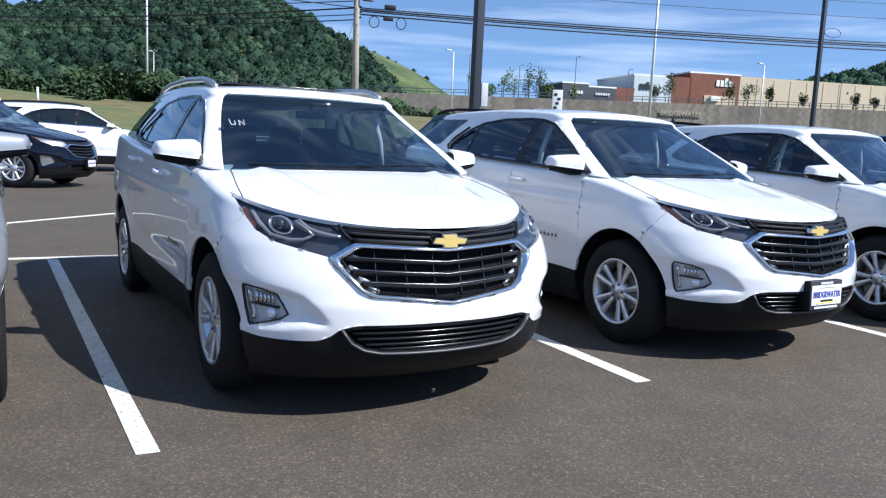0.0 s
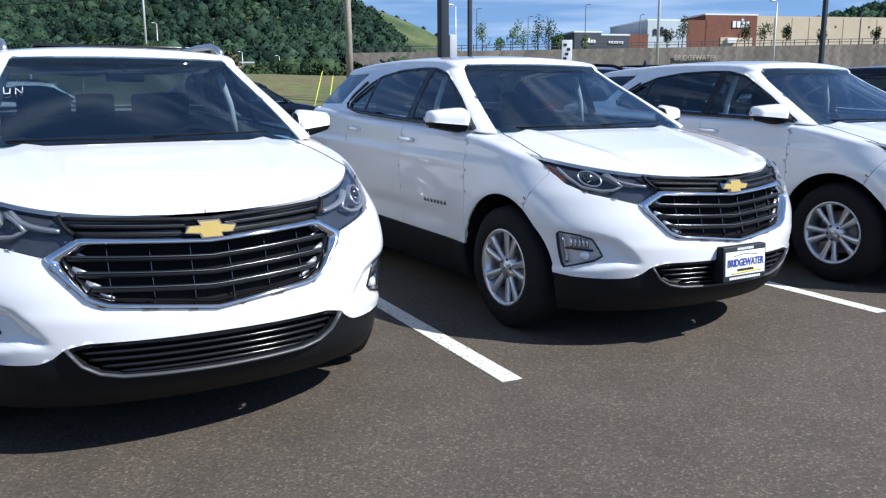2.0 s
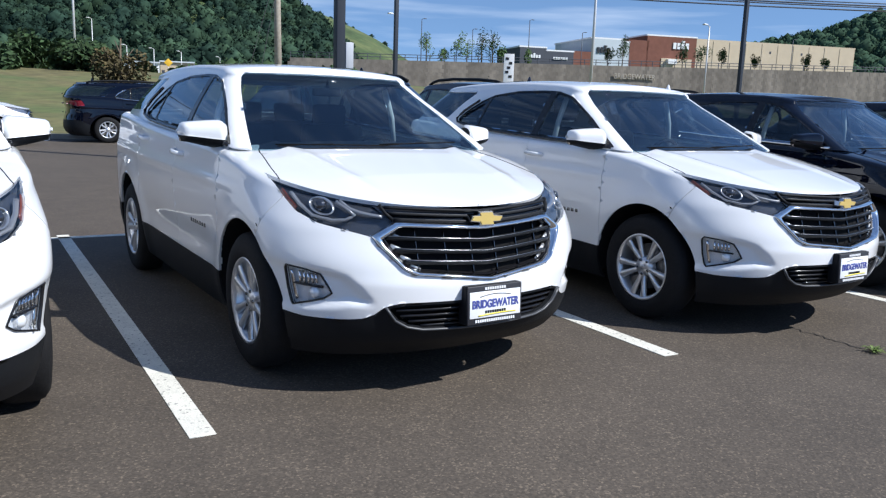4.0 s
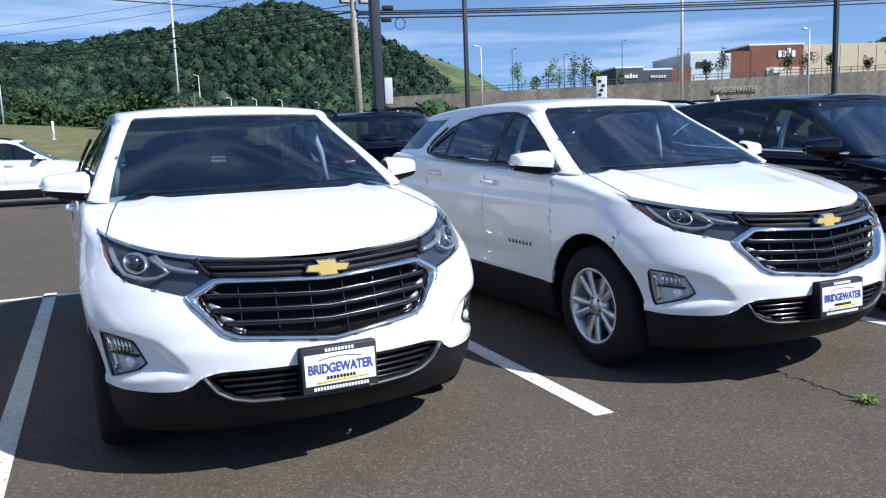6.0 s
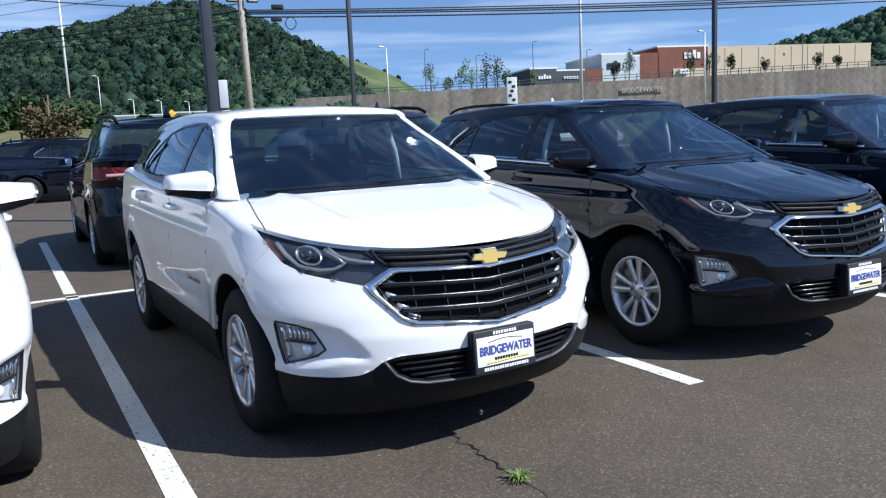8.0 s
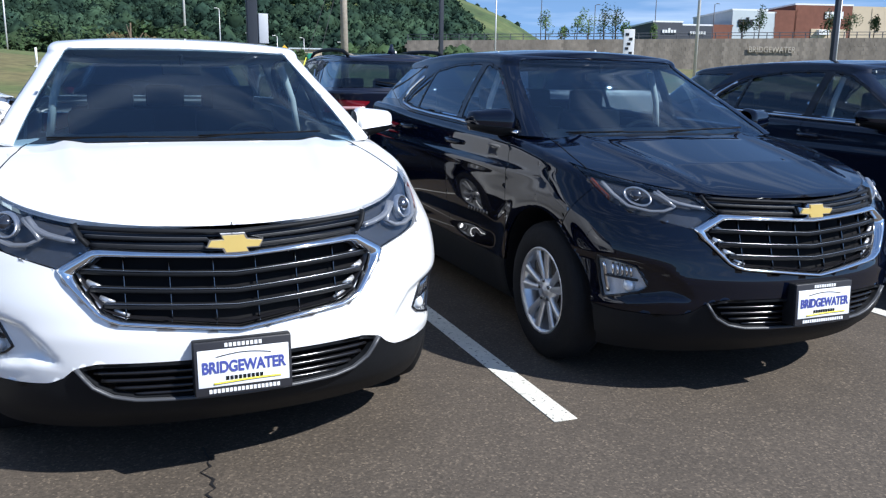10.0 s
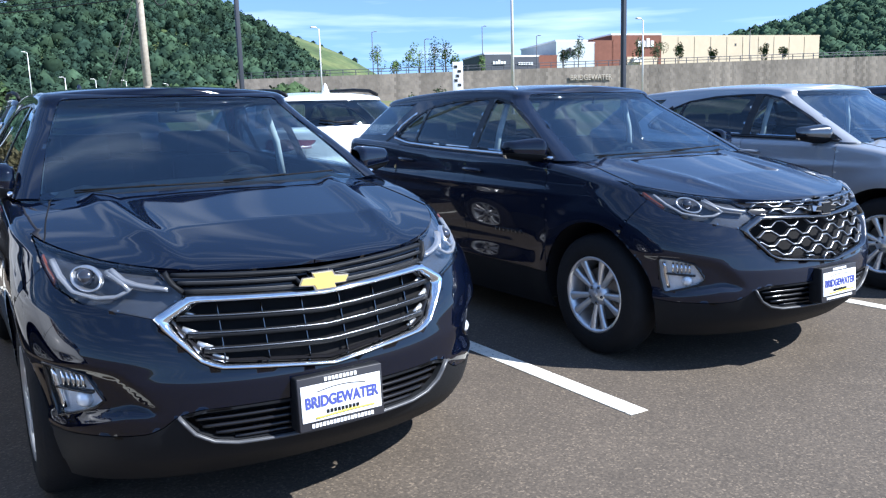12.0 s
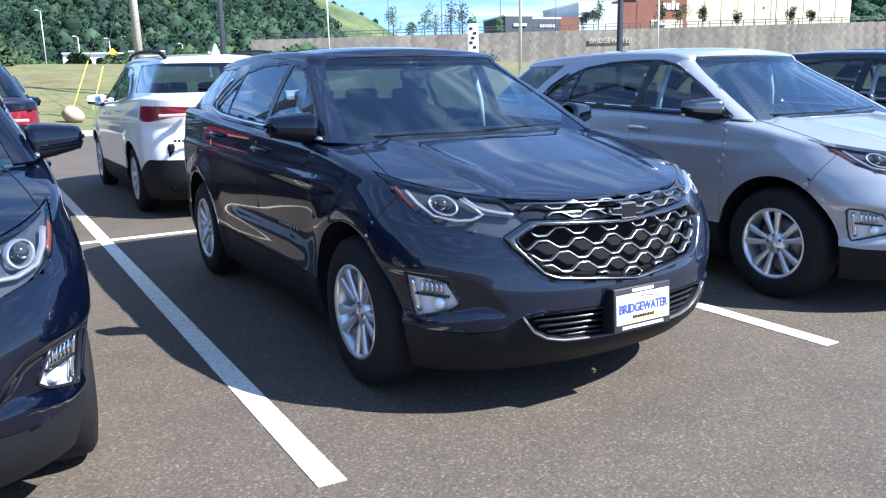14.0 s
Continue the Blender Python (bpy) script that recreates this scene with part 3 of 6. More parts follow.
def cap(ring, crown, y0, y1, cols=30, extra=None):
    """A lid across a closed rim, from the rim's halves at even lengths."""
    n = len(ring) // 2
    left, right = ring[:n + 1][::-1], ring[n:]
    rows = []
    for a, b in zip(left, right):
        if a[1] < y0 - 1e-6 or a[1] > y1:
            continue
        row = []
        for k in range(cols + 1):
            t = -1 + 2 * k / cols
            p = a + (b - a) * (k / cols)
            p = np.array([p[0], p[1], p[2] + crown(p[1]) * (1 - abs(t) ** 2.2)])
            if extra:
                p[2] += extra(p[0], p[1], t)
            row.append(p)
        rows.append(row)
    return np.array(rows)


def greenhouse():
    nf, nc, ns, nr, nv = 30, 8, 84, 20, 26
    lip = 0.05
    rows = []
    for k in range(nv + 8):
        if k <= nv:
            g, a = k / nv, 0.0
        else:
            g, a = 1.0, (k - nv) / 8 * math.pi / 2
        w = 0.848 - 0.145 * g - 0.060 * g * g
        yf = 1.025 + 0.70 * g + 0.03 * g * g
        yr = 4.36 - 0.22 * g - 0.10 * g * g
        ins = lip * (1 - math.cos(a))
        w, yf, yr = w - ins, yf + ins * 1.6, yr - ins * 1.6
        bow, rad = 0.13 - 0.03 * g, 0.06
        pts = []
        for j in range(nf + 1):
            x = (w - rad) * j / nf
            pts.append((x, yf + bow * (x / w) ** 2.2, 0))
        cy = pts[-1][1]
        for j in range(1, nc + 1):
            ph = j / nc * math.pi / 2
            pts.append((w - rad + rad * math.sin(ph), cy + rad * 1.5 * (1 - math.cos(ph)) + 0.02 * j / nc, 0))
        y0, y1 = pts[-1][1], yr - 0.34

        def narrow(y):
            return 1 - 0.11 * max(0.0, (y - 2.9) / 1.4) ** 2
        for j in range(1, ns + 1):
            y = y0 + (y1 - y0) * j / ns
            pts.append((w * narrow(y), y, 1))
        wr = w * narrow(y1)
        for j in range(1, nr + 1):
            ph = j / nr * math.pi / 2
            pts.append((wr * math.cos(ph) ** (2 / 3.0), y1 + 0.34 * math.sin(ph), 2))
        out = []
        for x, y, kind in pts:
            base = 1.10 + 0.03 * min(1.0, abs(x) / 0.8) ** 2 if kind == 0 else float(belt_z(y)) - 0.012
            if kind == 1:
                base = min(base, 1.13 + max(0, y - y0) * 0.2) if y < y0 + 0.1 else base
            top = float(roof_z(y)) - lip
            out.append((x, y, base + (top - base) * g + lip * math.sin(a)))
        rows.append([(-x, y, z) for x, y, z in out][::-1] + out[1:])
    return np.array(rows)


# front outlines, half, top middle to bottom middle
FRAME_OUT = [(0, 0.834), (0.25, 0.848), (0.42, 0.858), (0.447, 0.857), (0.556, 0.793), (0.535, 0.756), (0.487, 0.702), (0.437, 0.646), (0.408, 0.629), (0.375, 0.617), (0.2, 0.600), (0, 0.578)]
FRAME_IN = [(0, 0.808), (0.24, 0.821), (0.405, 0.827), (0.428, 0.824), (0.503, 0.776), (0.490, 0.750), (0.455, 0.704), (0.420, 0.660), (0.390, 0.647), (0.36, 0.637), (0.195, 0.621), (0, 0.598)]
MAIN_GRILLE = both(FRAME_OUT)
INNER_GRILLE = both(FRAME_IN)
TOP_GRILLE = both([(0, 1.0), (0.51, 1.0), (0.504, 0.935), (0.486, 0.893), (0.457, 0.862), (0.43, 0.83), (0, 0.80)])
INTAKE = both([(0, 0.472), (0.30, 0.477), (0.44, 0.474), (0.498, 0.462), (0.455, 0.408), (0.40, 0.378), (0.33, 0.364), (0, 0.358)])
HEADLIGHT = [(0.83, 1.05), (0.826, 0.985), (0.822, 0.945), (0.803, 0.885), (0.745, 0.843), (0.657, 0.819), (0.565, 0.794), (0.50, 0.775), (0.42, 0.85), (0.45, 0.93), (0.47, 1.06), (0.7, 1.06)]
FOG = [(0.862, 0.640), (0.80, 0.628), (0.75, 0.608), (0.728, 0.565), (0.708, 0.522), (0.735, 0.495), (0.832, 0.450), (0.846, 0.53)]
DOOR_WINDOWS = [(1.22, 1.143), (1.9, 1.168), (2.6, 1.196), (3.05, 1.222), (3.27, 1.258), (3.30, 1.29), (3.22, 1.36), (3.05, 1.455), (2.90, 1.507), (2.60, 1.542), (2.25, 1.548), (2.07, 1.541), (1.89, 1.500), (1.56, 1.335)]
QUARTER_WINDOW = [(3.50, 1.285), (4.40, 1.285), (4.30, 1.47), (4.20, 1.53), (3.20, 1.53), (3.34, 1.43)]

MESHES = {}


def ribbon(path, width, depth, off=0.0, closed=False, zfun=front_y):
    """A bar with a bevelled face that follows a line on the nose, given as (x, z)."""
    p = [Vector((x, float(zfun(x, z)) - off, z)) for x, z in path]
    bm = bmesh.new()
    rings, n = [], len(p)
    for i, a in enumerate(p):
        nx, pv = (p[(i + 1) % n], p[i - 1]) if closed else (p[min(i + 1, n - 1)], p[max(i - 1, 0)])
        d = (nx - pv).normalized()
        e = 0.004
        gx = float(zfun(a.x + e, a.z) - zfun(a.x - e, a.z)) / (2 * e)
        out = Vector((gx, -1.0, 0)).normalized()
        s = out.cross(d).normalized()
        rings.append([bm.verts.new(a + s * u * width + out * v) for u, v in ((-0.5, -depth), (-0.5, depth * 0.55), (-0.28, depth), (0.28, depth), (0.5, depth * 0.55), (0.5, -depth))])
    for i in range(n if closed else n - 1):
        u, v = rings[i], rings[(i + 1) % n]
        for k in range(5):
            bm.faces.new((u[k], u[k + 1], v[k + 1], v[k]))
    if not closed:
        bm.faces.new(rings[0]); bm.faces.new(rings[-1])
    return bm


def dense(path, step=0.03, closed=False):
    out, pts = [], list(path) + ([path[0]] if closed else [])
    for a, b in zip(pts, pts[1:]):
        k = max(1, int(math.hypot(b[0] - a[0], b[1] - a[1]) / step))
        out += [(a[0] + (b[0] - a[0]) * i / k, a[1] + (b[1] - a[1]) * i / k) for i in range(k)]
    return out if closed else out + [pts[-1]]


def frame_strip(outer, inner, profile):
    """A frame between two front outlines, both given as halves with the same corners; profile: (way across, height) pairs."""
    bm, rings = bmesh.new(), []
    pairs = []
    for (a, b), (c, d) in zip(zip(outer, outer[1:]), zip(inner, inner[1:])):
        k = max(1, int(math.hypot(b[0] - a[0], b[1] - a[1]) / 0.02))
        for i in range(k):
            t = i / k
            pairs.append((a[0] + (b[0] - a[0]) * t, a[1] + (b[1] - a[1]) * t, c[0] + (d[0] - c[0]) * t, c[1] + (d[1] - c[1]) * t))
    pairs.append((*outer[-1], *inner[-1]))
    pairs += [(-a, b, -c, d) for a, b, c, d in pairs[-2:0:-1]]
    for a, b, c, d in pairs:
        row = []
        for u, h in profile:
            x, z = a + (c - a) * u, b + (d - b) * u
            e = 0.004
            out = Vector((float(front_y(x + e, z) - front_y(x - e, z)) / (2 * e), -1.0, 0)).normalized()
            row.append(bm.verts.new(Vector((x, float(front_y(x, z)), z)) + out * h))
        rings.append(row)
    for u, v in zip(rings, rings[1:] + rings[:1]):
        for k in range(len(profile) - 1):
            bm.faces.new((u[k], u[k + 1], v[k + 1], v[k]))
    bmesh.ops.recalc_face_normals(bm, faces=bm.faces[:])
    return bm


def span_at(poly, z):
    """How wide a front outline is at a height."""
    f = inside(poly)
    xs = np.linspace(0, 0.7, 281)
    ok = xs[f(xs, np.full_like(xs, z)) > 0.004]
    return float(ok[-1]) if len(ok) else 0.0


def join_bm(*bms):
    out = bmesh.new()
    for b in bms:
        me = bpy.data.meshes.new("tmp")
        b.to_mesh(me)
        b.free()
        out.from_mesh(me)
        bpy.data.meshes.remove(me)
    return out


def seat_bm(cx, cy):
    bm = bmesh.new()
    box(bm, (cx, cy, 0.62), (0.50, 0.50, 0.16), 0.05)
    box(bm, (cx, cy + 0.30, 0.92), (0.48, 0.14, 0.62), 0.05, None)
    box(bm, (cx, cy + 0.36, 1.29), (0.26, 0.09, 0.17), 0.035)
    return bm


def build_meshes():
    """All the shared meshes of the compact car, in its own place: nose at y = 0, facing -y."""
    X = MESHES
    body = grid_sheet(lower_body())
    mid = body.v[np.argmin(np.abs(body.v[:, 1] - 2.3) + np.abs(body.v[:, 2] - 0.7))]
    if np.dot(body.normals()[np.argmin(np.abs(body.v[:, 1] - 2.3) + np.abs(body.v[:, 2] - 0.7))], (mid[0], 0, 0)) < 0:
        body = Sheet(body.v, [f[::-1] for f in body.f])
    ring = lower_body()[-1]
    for name, c in (("f", AXLE_F), ("r", AXLE_R)):
        _, body = body.split(lambda v: ARCH - np.hypot(v[:, 1] - c, v[:, 2] - HUB_Z) - (np.abs(v[:, 0]) < 0.5) * 9)

    def front_field(poly, side=0):
        f = inside(poly)

        def g(v):
            d = f(v[:, 0] if side == 0 else v[:, 0] * side, v[:, 2])
            return np.where(v[:, 1] < 0.85, d, -1.0)
        return g
    X["grille_back"], body = body.split(front_field(MAIN_GRILLE))
    X["top_back"], body = body.split(front_field(TOP_GRILLE))
    for s, n in ((-1, "right"), (1, "left")):
        X["lens_" + n], body = body.split(front_field(HEADLIGHT, s))
        X["fog_" + n], body = body.split(front_field(FOG, s))
    X["intake"], body = body.split(front_field(INTAKE))
    clad_front = curve((0.0, 0.49), (0.44, 0.488), (0.475, 0.481), (0.515, 0.469), (0.56, 0.432), (0.61, 0.410), (0.70, 0.403), (0.80, 0.402), (0.86, 0.410), (0.93, 0.42))

    def clad(v):
        x = np.abs(v[:, 0])
        side = 0.435 + 0.013 * (v[:, 1] - 1.2)
        rear = np.where(v[:, 1] > 3.9, 0.47 + 0.16 * np.clip((v[:, 1] - 3.9) / 0.3, 0, 1), side)
        return np.where(v[:, 1] < 0.75, clad_front(x), rear) - v[:, 2]
    cladding, body = body.split(clad)
    fc, cladding = cladding.split(lambda v: AXLE_F - v[:, 1])
    rc, sc = cladding.split(lambda v: v[:, 1] - AXLE_R)
    X["bumper_cladding"], X["rear_cladding"] = fc, rc
    X["sill_right"], X["sill_left"] = sc.split(lambda v: -v[:, 0])
    X["front_bumper"], body = body.split(lambda v: np.minimum((0.47 + (0.97 - v[:, 2]) * 0.58) - v[:, 1], 0.985 - v[:, 2] + 9 * (v[:, 1] < 0.4)))
    fender, body = body.split(lambda v: 1.25 - v[:, 1])
    X["fender_right"], X["fender_left"] = fender.split(lambda v: -v[:, 0])
    fd, body = body.split(lambda v: 2.14 - v[:, 1])
    X["front_door_right"], X["front_door_left"] = fd.split(lambda v: -v[:, 0])
    rd, body = body.split(lambda v: np.minimum(3.16 - v[:, 1], np.hypot(v[:, 1] - AXLE_R, v[:, 2] - HUB_Z) - 0.50))
    X["rear_door_right"], X["rear_door_left"] = rd.split(lambda v: -v[:, 0])
    tail, body = body.split(lambda v: np.minimum(inside([(0.42, 1.14), (0.97, 1.165), (0.97, 1.03), (0.82, 1.005), (0.5, 1.08)])(np.abs(v[:, 0]), v[:, 2]), (v[:, 1] - 4.05)))
    X["tail_lamp_right"], X["tail_lamp_left"] = tail.split(lambda v: -v[:, 0])
    X["rear_quarter"] = body
    # bonnet and windscreen house
    hood = grid_sheet(cap(ring, lambda y: 0.012 + 0.030 * min(1, y / 0.5), 0.0, 1.32, 40,
                          lambda x, y, t: 0.016 * math.exp(-(((abs(x) - 0.40 - 0.13 * y) / 0.040) ** 2)) * min(1, max(0, y - 0.15) / 0.35)), flip=False)
    if hood.normals()[len(hood.v) // 2][2] < 0:
        hood = Sheet(hood.v, [f[::-1] for f in hood.f])
    edge = curve((0.40, 0.90), (0.52, 0.822), (0.62, 0.795), (0.80, 0.77), (1.0, 0.735), (1.13, 0.71), (1.25, 0.66))
    hood, wing = hood.split(lambda v: np.where(v[:, 1] < 0.45, 1.0, edge(v[:, 1]) - np.abs(v[:, 0])))
    wr, wl_ = wing.split(lambda v: -v[:, 0])
    X["fender_right"], X["fender_left"] = join_sheets(X["fender_right"], wr).weld(), join_sheets(X["fender_left"], wl_).weld()
    # dark tubes laid on the bonnet's edge, drawn as the gap's shade
    seam = sorted({tuple(np.round(p, 4)) for p in wr.v if abs(abs(p[0]) - float(edge(p[1]))) < 0.004 and 0.53 < p[1] < 1.17}, key=lambda p: p[1])
    for s, n in ((1, "right"), (-1, "left")):
        bm = bmesh.new()
        tube(bm, [(p[0] * s, p[1], p[2] - 0.0003) for p in seam[::2]], 0.0030, 6)
        X["hood_seam_" + n] = mesh_of(bm)
    X["hood"], X["cowl"] = hood.split(lambda v: 1.04 + 0.17 * (np.abs(v[:, 0]) / 0.85) ** 2.2 - v[:, 1])
    gh = grid_sheet(greenhouse())
    k = np.argmin(np.abs(gh.v[:, 1] - 2.5) + np.abs(gh.v[:, 2] - 1.3))
    if gh.normals()[k][0] * gh.v[k][0] < 0:
        gh = Sheet(gh.v, [f[::-1] for f in gh.f])
    gtop = greenhouse()[-1]
    roof = grid_sheet(cap(gtop, lambda y: 0.032, 0.0, 9.0, 26))
    if roof.normals()[len(roof.v) // 2][2] < 0:
        roof = Sheet(roof.v, [f[::-1] for f in roof.f])
    X["roof"] = roof

    def screen(v):
        x, z, y = np.abs(v[:, 0]), v[:, 2], v[:, 1]
        g = np.clip((z - 1.12) / 0.46, 0, 1)
        lim = 0.754 - 0.155 * g - 0.062 * g * g
        near = 1.025 + 0.74 * np.clip((z - 1.11) / 0.47, 0, 1) + 0.30 - y
        return np.minimum(np.minimum(lim - x, 1.552 + 0.012 * (1 - (x / 0.6) ** 2) - z), near)
    X["windscreen"], gh = gh.split(screen)
    dlo, gh = gh.split(lambda v: np.where((np.abs(v[:, 0]) > 0.5) & (v[:, 1] > 1.1), inside(DOOR_WINDOWS)(v[:, 1], v[:, 2]), -1))
    q, gh = gh.split(lambda v: np.where(v[:, 1] > 3.2, inside(QUARTER_WINDOW)(v[:, 1], v[:, 2]), -1))
    X["rear_window"], X["house"] = q, gh
    # each door's glass inside its black surround
    pf = inside(DOOR_WINDOWS)

    def pane(a, b, slant):
        return lambda v: np.minimum(np.minimum(pf(v[:, 1], v[:, 2]) - 0.016, v[:, 1] - a - slant[0] * (v[:, 2] - 1.2)), b + slant[1] * (v[:, 2] - 1.2) - v[:, 1])
    f1, dlo = dlo.split(pane(1.1, 2.105, (0, -0.06)))
    f2, dlo = dlo.split(pane(2.185, 2.95, (-0.06, -0.10)))
    f3, dlo = dlo.split(pane(2.98, 3.6, (-0.10, 0)))
    belt, dlo = dlo.split(lambda v: np.minimum(0.013 - pf(v[:, 1], v[:, 2]), np.maximum(1.185 + 0.058 * (v[:, 1] - 1.38) - v[:, 2], v[:, 1] - 3.05)))
    for n, s in (("front_glass", f1), ("rear_glass", f2), ("corner_glass", f3), ("surround", dlo), ("belt", belt)):
        X[n + "_right"], X[n + "_left"] = s.split(lambda v: -v[:, 0])
    for k in list(X):
        s = X[k]
        if not isinstance(s, Sheet):
            continue
        if k.startswith("lens") or k.startswith("fog") :
            X[k.replace("lens", "housing").replace("fog_", "foghousing_")] = s.offset(-0.035 if k.startswith("lens") else -0.022).mesh(0.0, 0.0)
            X[k] = s.offset(-0.003).mesh(0.006, 0.003)
        elif k in ("grille_back", "top_back", "intake"):
            X[k] = s.offset(-0.024 if k == "top_back" else -0.058 if k == "grille_back" else -0.045).mesh(0.0, 0.0)
        elif "glass" in k or k in ("windscreen", "rear_window"):
            X[k] = s.offset(-0.004).mesh(0.004, 0.001)
        else:
            X[k] = s.mesh(0.02 if "house" not in k and "roof" not in k else 0.012, 0.0022 if k not in ("house", "roof") else 0.0)
    # seams behind the grilles: deep frames
    X["grille_frame"] = mesh_of(frame_strip(FRAME_OUT, FRAME_IN, ((-0.02, -0.014), (0.0, -0.002), (0.12, 0.009), (0.30, 0.016), (0.52, 0.018), (0.72, 0.012), (0.90, -0.004), (1.0, -0.022), (1.0, -0.055))))
    X["grille_inner_frame"] = mesh_of(frame_strip(FRAME_IN, [(x * 0.975, 0.70 + (z - 0.70) * 0.955) for x, z in FRAME_IN], ((0.0, -0.018), (0.5, -0.022), (1.0, -0.045))))
    inner = INNER_GRILLE
    bs, edges = [], []
    for z in (0.757, 0.703, 0.653):
        w = span_at(inner, z + 0.022) - 0.012
        line = [(x, z + 0.055 * abs(x)) for x in np.linspace(-w, w, 33)]
        bs.append(ribbon(line, 0.020, 0.012, -0.026))
        edges.append(ribbon([(x, bz + 0.009) for x, bz in line], 0.0045, 0.004, -0.012))
    X["grille_bars"], X["grille_bar_edges"] = bs, edges
    ends = []
    for s in (-1, 1):
        for z, h in ((0.795, 0.016), (0.742, 0.024), (0.694, 0.022), (0.655, 0.013)):
            x0 = span_at(inner, z) - 0.010
            ends.append(ribbon([(s * (x0 - 0.045 + 0.022 * k), z - 0.016 + 0.010 * k) for k in range(3)], h * 0.8, 0.004, -0.034))
    X["grille_ends"] = ends
    ribs = []
    for x in np.arange(-0.35, 0.36, 0.14):
        zs = np.linspace(0.58, 0.83, 51)
        ok = zs[inside(inner)(np.full_like(zs, x), zs) > 0]
        if len(ok) > 3:
            ribs.append(ribbon([(float(x), float(z)) for z in ok[::4]], 0.004, 0.008, -0.034))
    X["grille_ribs"] = ribs
    tb, te = [], []
    for z, w, q in ((0.846, 0.445, 0.014), (0.872, 0.462, 0.012), (0.897, 0.475, 0.014)):
        line = [(x, z + 0.045 * abs(x)) for x in np.linspace(-w, w, 33)]
        tb.append(ribbon(line, q, 0.010, -0.012))
        if z < 0.89:
            te.append(ribbon([(x, v + 0.006) for x, v in line], 0.0025, 0.002, -0.006))
    for s in (-1, 1):
        tb.append(ribbon([(s * 0.452, 0.866), (s * 0.478, 0.893), (s * 0.490, 0.918), (s * 0.494, 0.930)], 0.014, 0.010, -0.004))
    X["top_bars"], X["top_edges"] = tb, te
    X["top_trim"] = mesh_of(ribbon([(x, 0.905 + 0.03 * abs(x)) for x in np.linspace(-0.48, 0.48, 33)], 0.008, 0.006, 0.0))
    # honeycomb
    def honey(poly, z0, rows, h, cell):
        out, f = [], inside(poly)
        for k in range(rows):
            run = []
            x, up = -0.66, (k % 2 == 0)
            while x < 0.66:
                for u in (x, x + cell * 0.25):
                    run.append((u, z0 + k * h + (h * 0.30 if up else -h * 0.30)))
                x, up = x + cell * 0.5, not up
            run = dense(run, 0.012)
            ok = f(np.array([p[0] for p in run]), np.array([p[1] for p in run])) > 0
            seg = []
            for p, o in zip(run, ok):
                if o:
                    seg.append(p)
                elif len(seg) > 2:
                    out.append(ribbon(seg, 0.0075, 0.010, -0.014)); seg = []
                else:
                    seg = []
            if len(seg) > 2:
                out.append(ribbon(seg, 0.0075, 0.010, -0.014))
        return out
    X["honeycomb"] = mesh_of(join_bm(*honey(inner, 0.612, 5, 0.048, 0.16)))
    X["top_honeycomb"] = mesh_of(join_bm(*honey(both([(0, 0.915), (0.49, 0.935), (0.455, 0.866), (0, 0.845)]), 0.868, 2, 0.036, 0.16)))
    # lower intake
    lip = [(0.515, 0.472), (0.49, 0.435), (0.467, 0.404), (0.41, 0.370), (0.335, 0.354), (0.2, 0.350), (0, 0.347)]
    X["intake_lip"] = mesh_of(ribbon(dense(lip + [(-x, z) for x, z in lip[-2::-1]], 0.025), 0.012, 0.012, 0.004))
    X["intake_bars"] = [ribbon([(x, z) for x in np.linspace(-w, w, 21)], 0.012, 0.012, -0.02) for z, w in ((0.452, 0.46), (0.424, 0.44), (0.396, 0.40), (0.372, 0.34))]
    for s, n in ((-1, "right"), (1, "left")):
        m = lambda pts: [(s * x, z) for x, z in pts]
        X["lamp_ring_" + n] = ribbon(m([(0.708 + 0.038 * math.cos(a), 0.913 + 0.036 * math.sin(a)) for a in np.linspace(0, math.tau, 25)[:-1]]), 0.008, 0.01, -0.012, True)
        bm = bmesh.new()
        bmesh.ops.create_uvsphere(bm, u_segments=20, v_segments=10, radius=0.029)
        bmesh.ops.translate(bm, vec=(s * 0.708, float(front_y(0.708, 0.915)) + 0.025, 0.915), verts=bm.verts[:])
        X["projector_" + n] = bm
        X["lamp_blade_" + n] = ribbon(m(dense([(0.640, 0.938), (0.612, 0.906), (0.580, 0.892), (0.535, 0.882), (0.490, 0.876)], 0.015)), 0.016, 0.010, -0.016)
        X["lamp_brow_" + n] = ribbon(m(dense([(0.792, 0.962), (0.780, 0.915), (0.752, 0.872), (0.69, 0.854), (0.64, 0.858), (0.598, 0.878), (0.615, 0.90), (0.652, 0.935)], 0.015)), 0.013, 0.010, -0.014)
        X["amber_" + n] = ribbon(m(dense([(0.816, 0.965), (0.808, 0.925), (0.795, 0.892)], 0.01)), 0.030, 0.004, -0.024)
        X["fog_frame_" + n] = ribbon(m(dense(FOG, 0.015, True)), 0.009, 0.006, 0.001, True)
        X["fog_blade_" + n] = ribbon(m(dense([(0.835, 0.615), (0.825, 0.55), (0.812, 0.475)], 0.02)), 0.018, 0.008, -0.02)
        X["fog_shelf_" + n] = ribbon(m(dense([(0.825, 0.553), (0.735, 0.545)], 0.02)), 0.010, 0.010, -0.018)
        bm = bmesh.new()
        bmesh.ops.create_uvsphere(bm, u_segments=16, v_segments=8, radius=0.030)
        bmesh.ops.translate(bm, vec=(s * 0.755, float(front_y(0.755, 0.52)) + 0.03, 0.518), verts=bm.verts[:])
        X["fog_bulb_" + n] = bm
